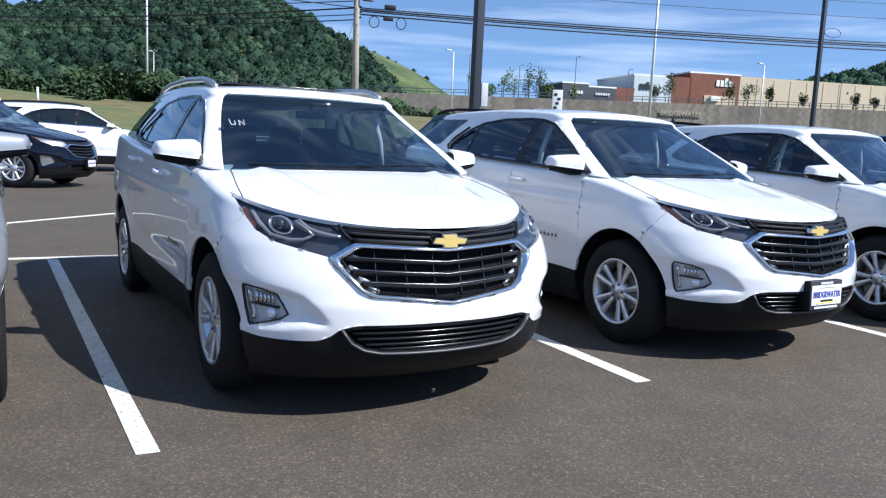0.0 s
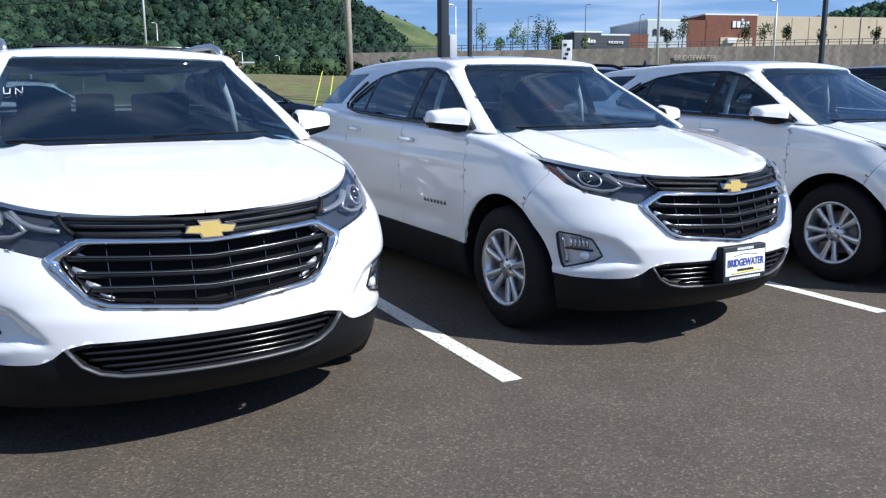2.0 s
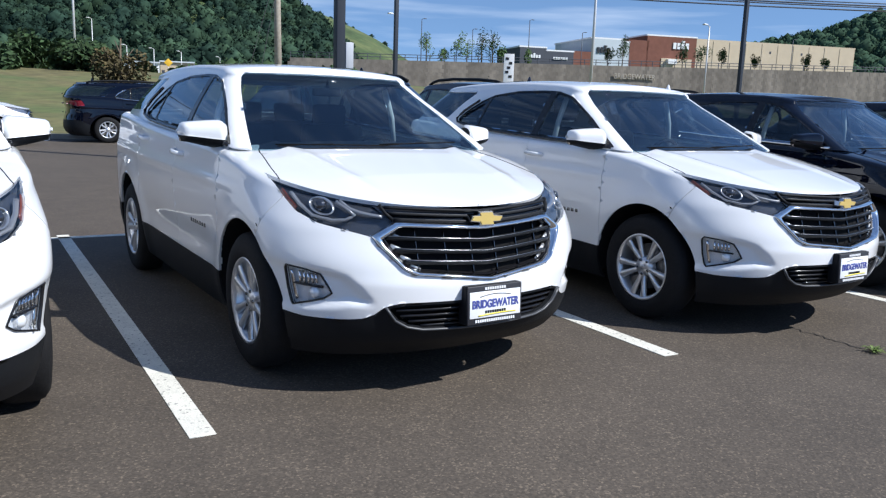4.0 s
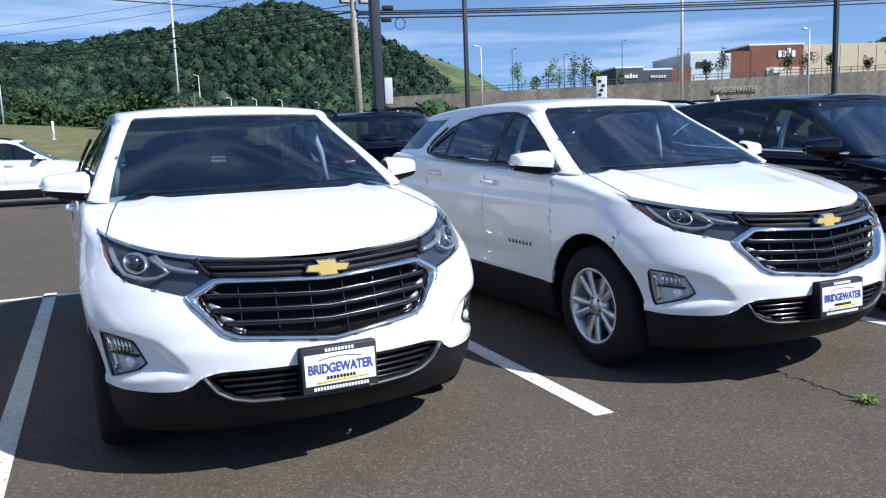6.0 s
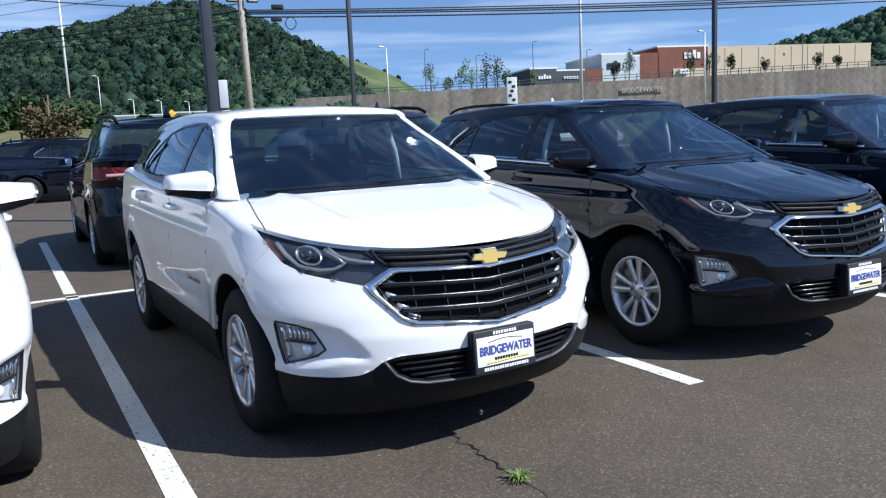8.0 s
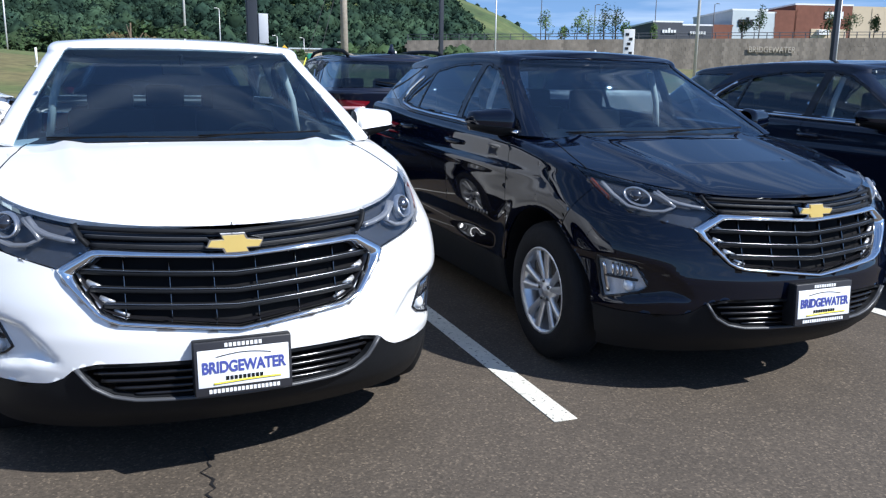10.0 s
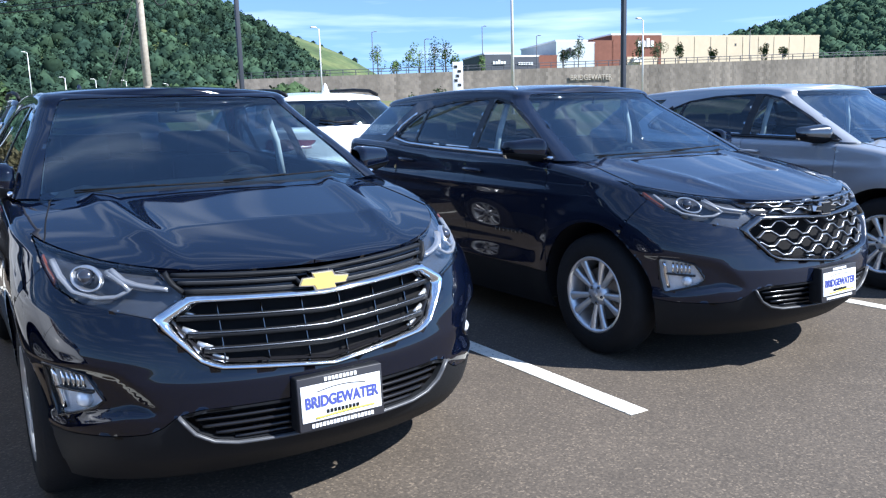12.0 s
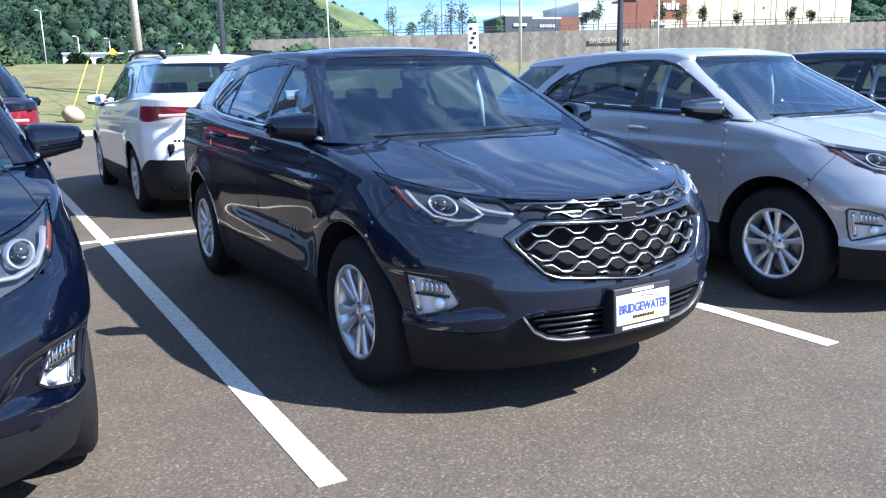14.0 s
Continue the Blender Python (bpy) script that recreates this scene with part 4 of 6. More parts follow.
        X["fog_ribs_" + n] = join_bm(*[ribbon(m([(x, 0.560), (x + 0.002, 0.582), (x + 0.004, 0.606 + 0.012 * (x - 0.74) / 0.08)]), 0.011, 0.005, -0.014) for x in (0.757, 0.770, 0.783, 0.796, 0.809)])
        for k in ("fog_ribs_", "lamp_ring_", "projector_", "lamp_blade_", "lamp_brow_", "amber_", "fog_frame_", "fog_blade_", "fog_shelf_", "fog_bulb_"):
            X[k + n] = mesh_of(X[k + n])
        # mirror: cap, lower shell, arm, glass
        rows = []
        for i in range(17):
            u = i / 16
            lat = 0.825 + 0.23 * u
            hgt = 0.080 * (1 - 0.42 * u ** 1.4) * min(1, 0.55 + u * 6) ** 0.5 * max(0.02, 1 - max(0, (u - 0.86) / 0.14) ** 2.5) ** 0.5
            dep = 0.088 * (1 - 0.25 * u) * min(1, 0.55 + u * 5) ** 0.5 * max(0.02, 1 - max(0, (u - 0.84) / 0.16) ** 2.5) ** 0.5
            cz = 1.192 + 0.012 * u
            row = []
            for k in range(24):
                a = k * math.tau / 24
                ca, sa_ = math.cos(a), math.sin(a)
                yy = dep * (abs(ca) ** 0.8) * (1.25 if ca < 0 else 0.35) * (1 if ca > 0 else -1)
                row.append((s * lat, 1.41 + 0.08 * u + yy, cz + hgt * (abs(sa_) ** 0.62) * (1 if sa_ > 0 else -1)))
            rows.append(row)
        sh = grid_sheet(np.array(rows), wrap=True, flip=(s > 0))
        kk = len(sh.v) // 2 + 6
        if sh.normals()[kk][2] < 0:
            sh = Sheet(sh.v, [f[::-1] for f in sh.f])
        up, low = sh.split(lambda v: v[:, 2] - 1.166 - 0.10 * (np.abs(v[:, 0]) - 0.87))
        X["mirror_cap_" + n], X["mirror_shell_" + n] = up.mesh(0.006, 0.001), low.offset(-0.002).mesh(0.006, 0.0)
        bm = bmesh.new()
        tube(bm, [(s * 0.80, 1.37, 1.145), (s * 0.86, 1.39, 1.145), (s * 0.93, 1.42, 1.15)], 0.024, 10)
        X["mirror_arm_" + n] = mesh_of(bm)
        bm = bmesh.new()
        box(bm, (s * 0.965, 1.48, 1.197), (0.16, 0.008, 0.105), 0.02)
        X["mirror_glass_" + n] = mesh_of(bm)
        for c, z, q in ((2.04, 1.045, "front"), (2.98, 1.09, "rear")):
            w = float(width_at(c, z))
            bm = bmesh.new()
            tube(bm, [(s * (w - 0.01), c - 0.10, z), (s * (w + 0.030), c - 0.075, z + 0.002), (s * (w + 0.036), c, z + 0.005), (s * (w + 0.030), c + 0.075, z + 0.008), (s * (w - 0.01), c + 0.10, z + 0.01)], 0.015, 8)
            X["handle_%s_%s" % (q, n)] = mesh_of(bm)
        # chrome line under the windows, and a wheel-arch liner
        line = [(1.25, 1.144), (1.9, 1.168), (2.6, 1.196), (3.05, 1.222), (3.27, 1.258), (3.30, 1.29), (3.22, 1.36), (3.05, 1.455)]
        ghw = lambda y, z: (0.848 - 0.145 * np.clip((z - belt_z(y)) / 0.42, 0, 1) - 0.060 * np.clip((z - belt_z(y)) / 0.42, 0, 1) ** 2) * (1 - 0.11 * np.maximum(0, (y - 2.9) / 1.4) ** 2)
        bm = bmesh.new()
        tube(bm, [(s * (float(ghw(y, z)) + 0.008), y, z) for y, z in dense(line, 0.05)], 0.0115, 8)
        X["window_trim_" + n] = mesh_of(bm)
        for q, c in (("front", AXLE_F), ("rear", AXLE_R)):
            bm = bmesh.new()
            bm.free()
            rows = []
            for a in np.linspace(-0.22, math.pi + 0.22, 41):
                y, z = c + (ARCH + 0.004) * math.cos(a), HUB_Z + (ARCH + 0.004) * math.sin(a)
                x = side_x(y, z)
                rows.append([(s * (x - 0.006), y, z), (s * 0.36, y, z), (s * 0.36, c, HUB_Z)])
            X["liner_%s_%s" % (q, n)] = grid_sheet(np.array(rows)).mesh(0, 0)
    # badge bars on the front door
    bm = bmesh.new()
    for i in range(7):
        box(bm, (-float(width_at(1.5 + 0.045 * i, 0.66)) - 0.001, 1.5 + 0.045 * i, 0.662), (0.004, 0.026, 0.024), 0.0015)
    X["badge"] = mesh_of(bm)
    # emblem, with a bright rim
    def emblem(g):
        w, h, a = 0.090 + g, 0.029 + g, 0.0135 + g * 0.8
        m = bmesh.new()
        o = [(-w, -a + 0.006), (-0.038 - g, -a), (-0.030 - g, -h), (0.042 + g, -h), (0.036 + g, -a), (w - 0.012, -a), (w, a - 0.006), (0.038 + g, a), (0.030 + g, h), (-0.042 - g, h), (-0.036 - g, a), (-w + 0.012, a)]
        f = [m.verts.new((x, -0.030, 0.866 + z)) for x, z in o]
        b = [m.verts.new((x * 1.06, 0.02, 0.866 + z * 1.06)) for x, z in o]
        m.faces.new(f)
        for i in range(12):
            m.faces.new((f[i], f[(i + 1) % 12], b[(i + 1) % 12], b[i]))
        return m
    X["emblem_rim"] = mesh_of(emblem(0.004), smooth=False)
    e = emblem(-0.001)
    bmesh.ops.translate(e, vec=(0, -0.005, 0), verts=e.verts[:])
    X["emblem"] = mesh_of(e, smooth=False)
    # cabin: floor, dash, wheel, seats
    bm = bmesh.new()
    box(bm, (0, 2.25, 0.30), (1.30, 3.5, 0.10), 0.03)
    box(bm, (0, 0.55, 0.62), (1.0, 0.55, 0.45), 0.05)
    box(bm, (0, 4.2, 0.55), (1.4, 0.4, 0.5), 0.05)
    X["underbody"] = mesh_of(bm)
    rows = []
    for y, z, dz in ((1.13, 1.085, 0), (1.37, 1.09, 0.01), (1.62, 1.06, 0.03), (1.70, 0.98, 0.02), (1.72, 0.70, 0)):
        rows.append([(x, y + 0.05 * (x / 0.75) ** 2, z + (dz if 0.15 < x < 0.55 else 0)) for x in np.linspace(-0.76, 0.76, 31)])
    X["dashboard"] = grid_sheet(np.array(rows)).mesh(0.02, 0.0)
    bm = bmesh.new()
    ring_pts = [(0.37 + 0.185 * math.cos(a), 1.90 - 0.07 * math.sin(a), 1.00 + 0.17 * math.sin(a)) for a in np.linspace(0, math.tau, 29)]
    tube(bm, ring_pts, 0.016, 8)
    box(bm, (0.37, 1.90, 1.0), (0.14, 0.05, 0.10), 0.02)
    for a in (0.15, math.pi - 0.15, -math.pi / 2):
        tube(bm, [(0.37, 1.90, 1.0), (0.37 + 0.18 * math.cos(a), 1.90 - 0.06 * math.sin(a), 1.0 + 0.16 * math.sin(a))], 0.013, 6)
    X["steering_wheel"] = mesh_of(bm)
    X["seat_a"], X["seat_b"] = mesh_of(seat_bm(-0.36, 2.20)), mesh_of(seat_bm(0.36, 2.20))
    bm = join_bm(seat_bm(-0.38, 3.05), seat_bm(0.0, 3.05), seat_bm(0.38, 3.05))
    X["rear_bench"] = mesh_of(bm)
    bm = bmesh.new()
    box(bm, (0, 1.81, 1.455), (0.20, 0.03, 0.055), 0.012)
    tube(bm, [(0, 1.81, 1.47), (0, 1.79, 1.53)], 0.010, 6)
    X["rear_view_mirror"] = mesh_of(bm)
    for s, n in ((-1, "right"), (1, "left")):
        bm = bmesh.new()
        tube(bm, [(s * 0.675, 2.10, 1.08), (s * 0.640, 2.08, 1.30), (s * 0.575, 2.07, 1.49)], 0.021, 8)
        X["pillar_trim_" + n] = mesh_of(bm)
    # wipers
    for n, pts in (("wiper_a", [(-0.62, 1.125, 1.135), (-0.30, 1.07, 1.137), (0.02, 1.045, 1.135)]), ("wiper_b", [(0.0, 1.07, 1.14), (0.30, 1.085, 1.147), (0.58, 1.15, 1.15)])):
        bm = bmesh.new()
        tube(bm, [(x, y - 0.004, z + 0.016) for x, y, z in pts], 0.0042, 6)
        tube(bm, [(pts[0][0], pts[0][1] - 0.03, pts[0][2] + 0.008), ((pts[0][0] + pts[1][0]) / 2, pts[0][1] - 0.025, pts[1][2] + 0.014), (pts[1][0], pts[1][1] - 0.008, pts[1][2] + 0.02)], 0.0038, 6)
        X[n] = mesh_of(bm)
    # roof rails
    for s, n in ((-1, "right"), (1, "left")):
        bm = bmesh.new()
        tube(bm, [(s * 0.575, 1.98, 1.595), (s * 0.575, 2.08, 1.630), (s * 0.58, 2.25, 1.655), (s * 0.585, 2.7, 1.668), (s * 0.575, 3.3, 1.655), (s * 0.56, 3.65, 1.63), (s * 0.55, 3.82, 1.585)], 0.019, 8)
        X["rail_" + n] = mesh_of(bm)
    bm = bmesh.new()
    box(bm, (0, 2.85, 1.6475), (0.84, 1.1, 0.012), 0.005)
    X["roof_glass"] = mesh_of(bm)
    # wheel, centred, its face to -x
    bm = bmesh.new()
    revolve(bm, [(-0.095, 0.222), (-0.105, 0.235), (-0.108, 0.275), (-0.100, 0.325), (-0.080, 0.350), (-0.04, 0.359), (0.04, 0.359), (0.08, 0.350), (0.10, 0.32), (0.10, 0.24)], 56)
    X["tyre"] = mesh_of(bm)
    bm = bmesh.new()
    revolve(bm, [(-0.088, 0.205), (-0.100, 0.214), (-0.104, 0.224), (-0.094, 0.230), (-0.080, 0.215), (0.05, 0.195), (0.09, 0.22)], 56)
    for i in range(5):
        for dv in (-0.235, 0.235):
            a = i * math.tau / 5 + dv + math.pi / 2
            b = i * math.tau / 5 + dv * 0.9 + math.pi / 2
            q = []
            for r, h, x, th, tw in ((0.045, 0.015, -0.074, 0.030, b), (0.10, 0.0170, -0.083, 0.028, (a + b) / 2), (0.16, 0.0200, -0.090, 0.026, a), (0.214, 0.028, -0.094, 0.02, a)):
                c, u = Vector((x, r * math.cos(tw), r * math.sin(tw))), Vector((0, -math.sin(tw), math.cos(tw)))
                q.append([bm.verts.new(c + u * h + Vector((0.010, 0, 0))), bm.verts.new(c + u * h * 0.45), bm.verts.new(c - u * h * 0.45), bm.verts.new(c - u * h + Vector((0.010, 0, 0))), bm.verts.new(c - u * h + Vector((th, 0, 0))), bm.verts.new(c + u * h + Vector((th, 0, 0)))])
            for m0, m1 in zip(q, q[1:]):
                for k in range(6):
                    bm.faces.new((m0[k], m0[(k + 1) % 6], m1[(k + 1) % 6], m1[k]))
    revolve(bm, [(-0.082, 0.0005), (-0.086, 0.024), (-0.080, 0.031), (-0.076, 0.066), (-0.03, 0.075)], 30)
    X["rim"] = mesh_of(bm)
    X["lug_nuts"] = []
    for i in range(5):
        a = i * math.tau / 5 + 0.3
        bm = bmesh.new()
        revolve(bm, [(-0.083, 0.0004), (-0.084, 0.009), (-0.06, 0.011)], 10, "x", (0, 0.050 * math.cos(a), 0.050 * math.sin(a)))
        X["lug_nuts"].append(mesh_of(bm))
    bm = bmesh.new()
    revolve(bm, [(-0.088, 0.0004), (-0.0885, 0.017), (-0.084, 0.019)], 20)
    X["hub_cap"] = mesh_of(bm)
    bm = bmesh.new()
    revolve(bm, [(-0.02, 0.06), (-0.022, 0.155), (0.0, 0.157), (0.0, 0.06)], 40)
    box(bm, (-0.02, 0.10, 0.08), (0.07, 0.10, 0.14), 0.02)
    X["brake"] = mesh_of(bm)
    # licence plate and its holder, at its own origin, facing -y
    bm = bmesh.new()
    box(bm, (0, 0.03, 0), (0.322, 0.07, 0.188), 0.008)
    X["plate_holder"] = mesh_of(bm)
    bm = bmesh.new()
    box(bm, (0, -0.008, 0), (0.318, 0.008, 0.184), 0.003)
    X["plate_frame"] = mesh_of(bm)
    bm = bmesh.new()
    box(bm, (0, -0.0135, 0.002), (0.298, 0.004, 0.126), 0.0015)
    X["plate_face"] = mesh_of(bm)
    t = text_mesh("BRIDGEWATER", 0.053, 0.001, 0.755, 0.0016)
    t.transform(pose(0, -0.017, 0.004, 90, 0, 0))
    X["plate_words"] = t
    X["plate_maker"] = mesh_of(bars(bmesh.new(), 0.125, 0.013, 9, 0.002, 0.3), smooth=False)
    X["plate_site"] = mesh_of(bars(bmesh.new(), 0.235, 0.013, 18, 0.002, 0.28), smooth=False)
    bm = bmesh.new()
    tube(bm, [(x, -0.0165, -0.050 + 0.006 * math.sin((x + 0.1) * 9)) for x in np.linspace(-0.10, 0.12, 15)], 0.0035, 6)
    X["plate_swoosh"] = mesh_of(bm)
    bm = bmesh.new()
    tube(bm, [(x, -0.0165, 0.040 + 0.010 * math.sin((x + 0.09) / 0.18 * math.pi)) for x in np.linspace(-0.09, 0.09, 15)], 0.0015, 6)
    X["plate_scroll"] = mesh_of(bm)


build_meshes()


def bm_mesh(b):
    return b if isinstance(b, bpy.types.Mesh) else mesh_of(b)


for key in ("grille_ends", "grille_bars", "grille_bar_edges", "grille_ribs", "top_bars", "top_edges", "intake_bars"):
    MESHES[key] = [bm_mesh(b) for b in MESHES[key]]


def place_wheel(thing, x, y, spin):
    w = new("wheel")
    w.parent = thing
    w.matrix_basis = pose(x, y, HUB_Z, spin, 0, 0 if x < 0 else 180)
    for n, k, m in (("tyre", "tyre", "tyre"), ("rim", "rim", "alloy"), ("hub_cap", "hub_cap", "alloy"), ("brake_disc", "brake", "disc")):
        part(n, MESHES[k], M[m], w)
    for me in MESHES["lug_nuts"]:
        part("lug_nut", me, M["dark_chrome"], w)


def compact_suv(x, y, turn, paint, label, plate=True, rails=False, honey=False, trim="black_gloss", mirror=None, note=False):
    """One parked car, nose at (x, y), turned by degrees."""
    X, P = MESHES, M[paint]
    car = tagged(new("suv"), label, "car", "row of parked cars")
    car.matrix_basis = pose(x, y, 0, 0, 0, turn)
    for n in ("front_bumper", "hood", "roof"):
        part(n, X[n], P, car)
    part("roof_shell", X["house"], P, car)
    part("rear_quarter", X["rear_quarter"], P, car)
    part("cowl", X["cowl"], M["cladding"], car, "black plastic cowl")
    for n in ("bumper_cladding", "rear_cladding"):
        part(n, X[n], M["cladding"], car, "charcoal plastic cladding")
    part("underbody", X["underbody"], M["cabin"], car)
    for s in ("right", "left"):
        part("fender", X["fender_" + s], P, car)
        part("sill", X["sill_" + s], M["cladding"], car, "charcoal plastic sill")
        part("bonnet_gap_line", X["hood_seam_" + s], M["cabin"], car, "dark line drawn for the shade in the bonnet gap")
        for q in ("front", "rear"):
            d = part("door", X["%s_door_%s" % (q, s)], P, car)
            part("door_handle", X["handle_%s_%s" % (q, s)], P, d)
            part("window", X["%s_glass_%s" % (q, s)], M["side_glass" if q == "front" else "privacy"], d, "tinted side window")
            part("wheel_liner", X["liner_%s_%s" % (q, s)], M["cabin"], car)
        part("corner_window", X["corner_glass_" + s], M["privacy"], car, "dark corner window")
        part("window_surround", X["surround_" + s], M["black_gloss"], car, "black window surround")
        part("belt_moulding", X["belt_" + s], M["black_gloss"], car)
        part("window_trim", X["window_trim_" + s], M[trim], car)
        part("tail_lamp", X["tail_lamp_" + s], M["red_lamp"], car, "red tail lamp")
        h = part("headlight", X["housing_" + s], M["lamp_grey"], car, "dark headlight with a projector")
        for n, k, m in (("lens", "lens_", "lens"), ("projector", "projector_", "lamp_eye"), ("projector_ring", "lamp_ring_", "silver_trim"), ("lamp_blade", "lamp_blade_", "lamp_silver"),
                        ("lamp_brow", "lamp_brow_", "lamp_silver"), ("side_reflector", "amber_", "amber")):
            part(n, X[k + s], M[m], h)
        g = part("fog_lamp", X["foghousing_" + s], M["clear_lamp"], car, "clear fog lamp in a black frame")
        for n, k, m in (("lens", "fog_", "lens"), ("frame", "fog_frame_", "black_gloss"), ("blade", "fog_blade_", "chrome"), ("shelf", "fog_shelf_", "black_gloss"), ("bulb", "fog_bulb_", "clear_lamp"), ("reflector_ribs", "fog_ribs_", "chrome")):
            part(n, X[k + s], M[m], g)
        mr = part("door_mirror", X["mirror_cap_" + s], M[mirror or paint], car)
        part("lower_shell", X["mirror_shell_" + s], M["cladding"], mr)
        part("arm", X["mirror_arm_" + s], M["cladding"], mr)
        part("mirror_glass", X["mirror_glass_" + s], M["chrome"], mr)
        part("pillar_trim", X["pillar_trim_" + s], M["cabin_light"], car, "pale grey pillar trim")
    part("windscreen", X["windscreen"], M["glass"], car, "clear windscreen")
    part("rear_window", X["rear_window"], M["privacy"], car, "dark wrap-round rear window")
    gr = part("grille", X["grille_back"], M["cabin"], car, "honeycomb grille" if honey else "black barred grille in a chrome frame")
    part("upper_grille", X["top_back"], M["black_gloss"], car)
    part("grille_frame", X["grille_frame"], M["dark_chrome" if honey else "chrome"], gr)
    part("inner_frame", X["grille_inner_frame"], M["black_gloss"], gr)
    if honey:
        part("honeycomb", X["honeycomb"], M["comb_metal"], gr)
        part("upper_honeycomb", X["top_honeycomb"], M["comb_metal"], gr)
        part("upper_bar", X["top_trim"], M["dark_chrome"], gr)
    else:
        for b in X["grille_bars"]:
            part("grille_bar", b, M["cladding"], gr)
        for b in X["grille_bar_edges"]:
            part("bar_edge", b, M["bar_edge"], gr)
        for b in X["grille_ribs"]:
            part("grille_rib", b, M["dark_chrome"], gr)
        for b in X["grille_ends"]:
            part("bar_end", b, M["alloy"], gr)
        for b in X["top_bars"]:
            part("upper_bar", b, M["cladding"], gr)
        for b in X["top_edges"]:
            part("bar_edge", b, M["lip_grey"], gr)
    it = part("air_intake", X["intake"], M["cabin"], car)
    part("intake_lip", X["intake_lip"], M["lip_grey"], it)
    for b in X["intake_bars"]:
        part("intake_bar", b, M["black_gloss"], it)
    em = part("emblem", X["emblem"], M["cladding" if honey else "gold"], car, "emblem")
    part("emblem_rim", X["emblem_rim"], M["chrome"], em)
    part("badge", X["badge"], M["dark_chrome"], car)
    part("dashboard", X["dashboard"], M["cabin"], car)
    part("steering_wheel", X["steering_wheel"], M["cabin"], car)
    for k in ("seat_a", "seat_b"):
        part("seat", X[k], M["seat"], car)
    part("rear_bench", X["rear_bench"], M["seat"], car)
    part("rear_view_mirror", X["rear_view_mirror"], M["cabin"], car)
    for k in ("wiper_a", "wiper_b"):
        part("wiper", X[k], M["cabin"], car)
    if rails:
        for s in ("right", "left"):
            part("roof_rail", X["rail_" + s], M["silver_trim"], car, "satin roof rail")
        part("roof_glass", X["roof_glass"], M["black_gloss"], car, "dark glass roof panel")
    if note:
        bm = bmesh.new()
        for pts in ([(0, 0, 0.05), (0.0, 0, 0.0), (0.035, 0, 0.005), (0.04, 0, 0.04)], [(0.07, 0, 0.0), (0.075, 0, 0.045), (0.11, 0, 0.005), (0.12, 0, 0.05)]):
            tube(bm, [(-0.60 + a * 0.7, 1.525 - 0.10 * a + c * 1.15, 1.362 + c * 0.65) for a, b, c in pts], 0.0022, 5)
        part("chalk_mark", bm, M["chalk"], car, "white hand-drawn mark")
    if plate:
        h = part("plate_holder", X["plate_holder"], M["cladding"], car, "black plate holder")
        h.matrix_basis = pose(0.0, -0.115, 0.468, -3, 0, 0)
        f = part("plate_frame", X["plate_frame"], M["sign_black"], h)
        for n, k, m, z, yy in (("plate", "plate_face", "plate", 0, 0), ("lettering", "plate_words", "plate_blue", 0, 0), ("fine_print", "plate_maker", "cladding", -0.034, -0.0165),
                               ("fine_print", "plate_site", "plate", -0.076, -0.0135), ("fine_print", "plate_maker", "plate", 0.078, -0.0135), ("swoosh", "plate_swoosh", "plate_yellow", 0, 0), ("scroll", "plate_scroll", "cladding", 0, 0)):
            o = part(n, X[k], M[m], h)
            o.matrix_basis = pose(0, yy, z)
    for wx, wy, sp in ((-0.795, AXLE_F, 10), (0.795, AXLE_F, 40), (-0.795, AXLE_R, 55), (0.795, AXLE_R, 80)):
        place_wheel(car, wx, wy, sp + x * 37)
    return car


WHITE = "white compact suv with a chrome-framed grille and plate"
compact_suv(-1.42, -0.08, 2.5, "silver_paint", "silver compact suv parked beside a white one", plate=True)
compact_suv(1.306, -0.112, 3.3, "white_paint", "white compact suv with roof rails and no front plate", plate=False, rails=True, note=True)
compact_suv(4.037, 0.012, 3.0, "white_paint", WHITE)
compact_suv(6.72, -0.07, 2.3, "white_paint", "white compact suv with a plate, a weed growing before it")
compact_suv(9.23, -0.05, 1.0, "black_paint", "glossy black compact suv with a chrome-framed grille", trim="chrome")
compact_suv(12.192, 0.025, 1.1, "grey_paint", "dark grey compact suv with a honeycomb grille", honey=True, trim="chrome", mirror="black_paint")
compact_suv(15.05, -0.03, 1.0, "silver_paint", "silver compact suv with dark door mirrors", mirror="dark_chrome")
compact_suv(17.75, 0.0, 1.0, "navy_paint", "dark navy compact suv at the end of the row")


# ---- larger cars of the rows behind ----
def grown(v):
    """Stretches the compact shape to the larger, squarer one."""
    x, y, z = v
    t = min(1.0, max(0.0, (y - 2.9) / 1.3))
    s = min(1.0, max(0.0, (z - 0.95) / 0.5))
    y = y * 1.145 + 0.30 * t * s
    z = z if z < HUB_Z else HUB_Z + (z - HUB_Z) * 1.08 if z < 1.285 else 1.359 + (z - 1.285) * 1.27
    return (x * (1.085 + 0.05 * s * t), y, z)


BIG = {}


def big_mesh(key):
    if key not in BIG:
        me = MESHES[key].copy()
        for v in me.vertices:
            v.co = grown(v.co)
        BIG[key] = me
    return BIG[key]


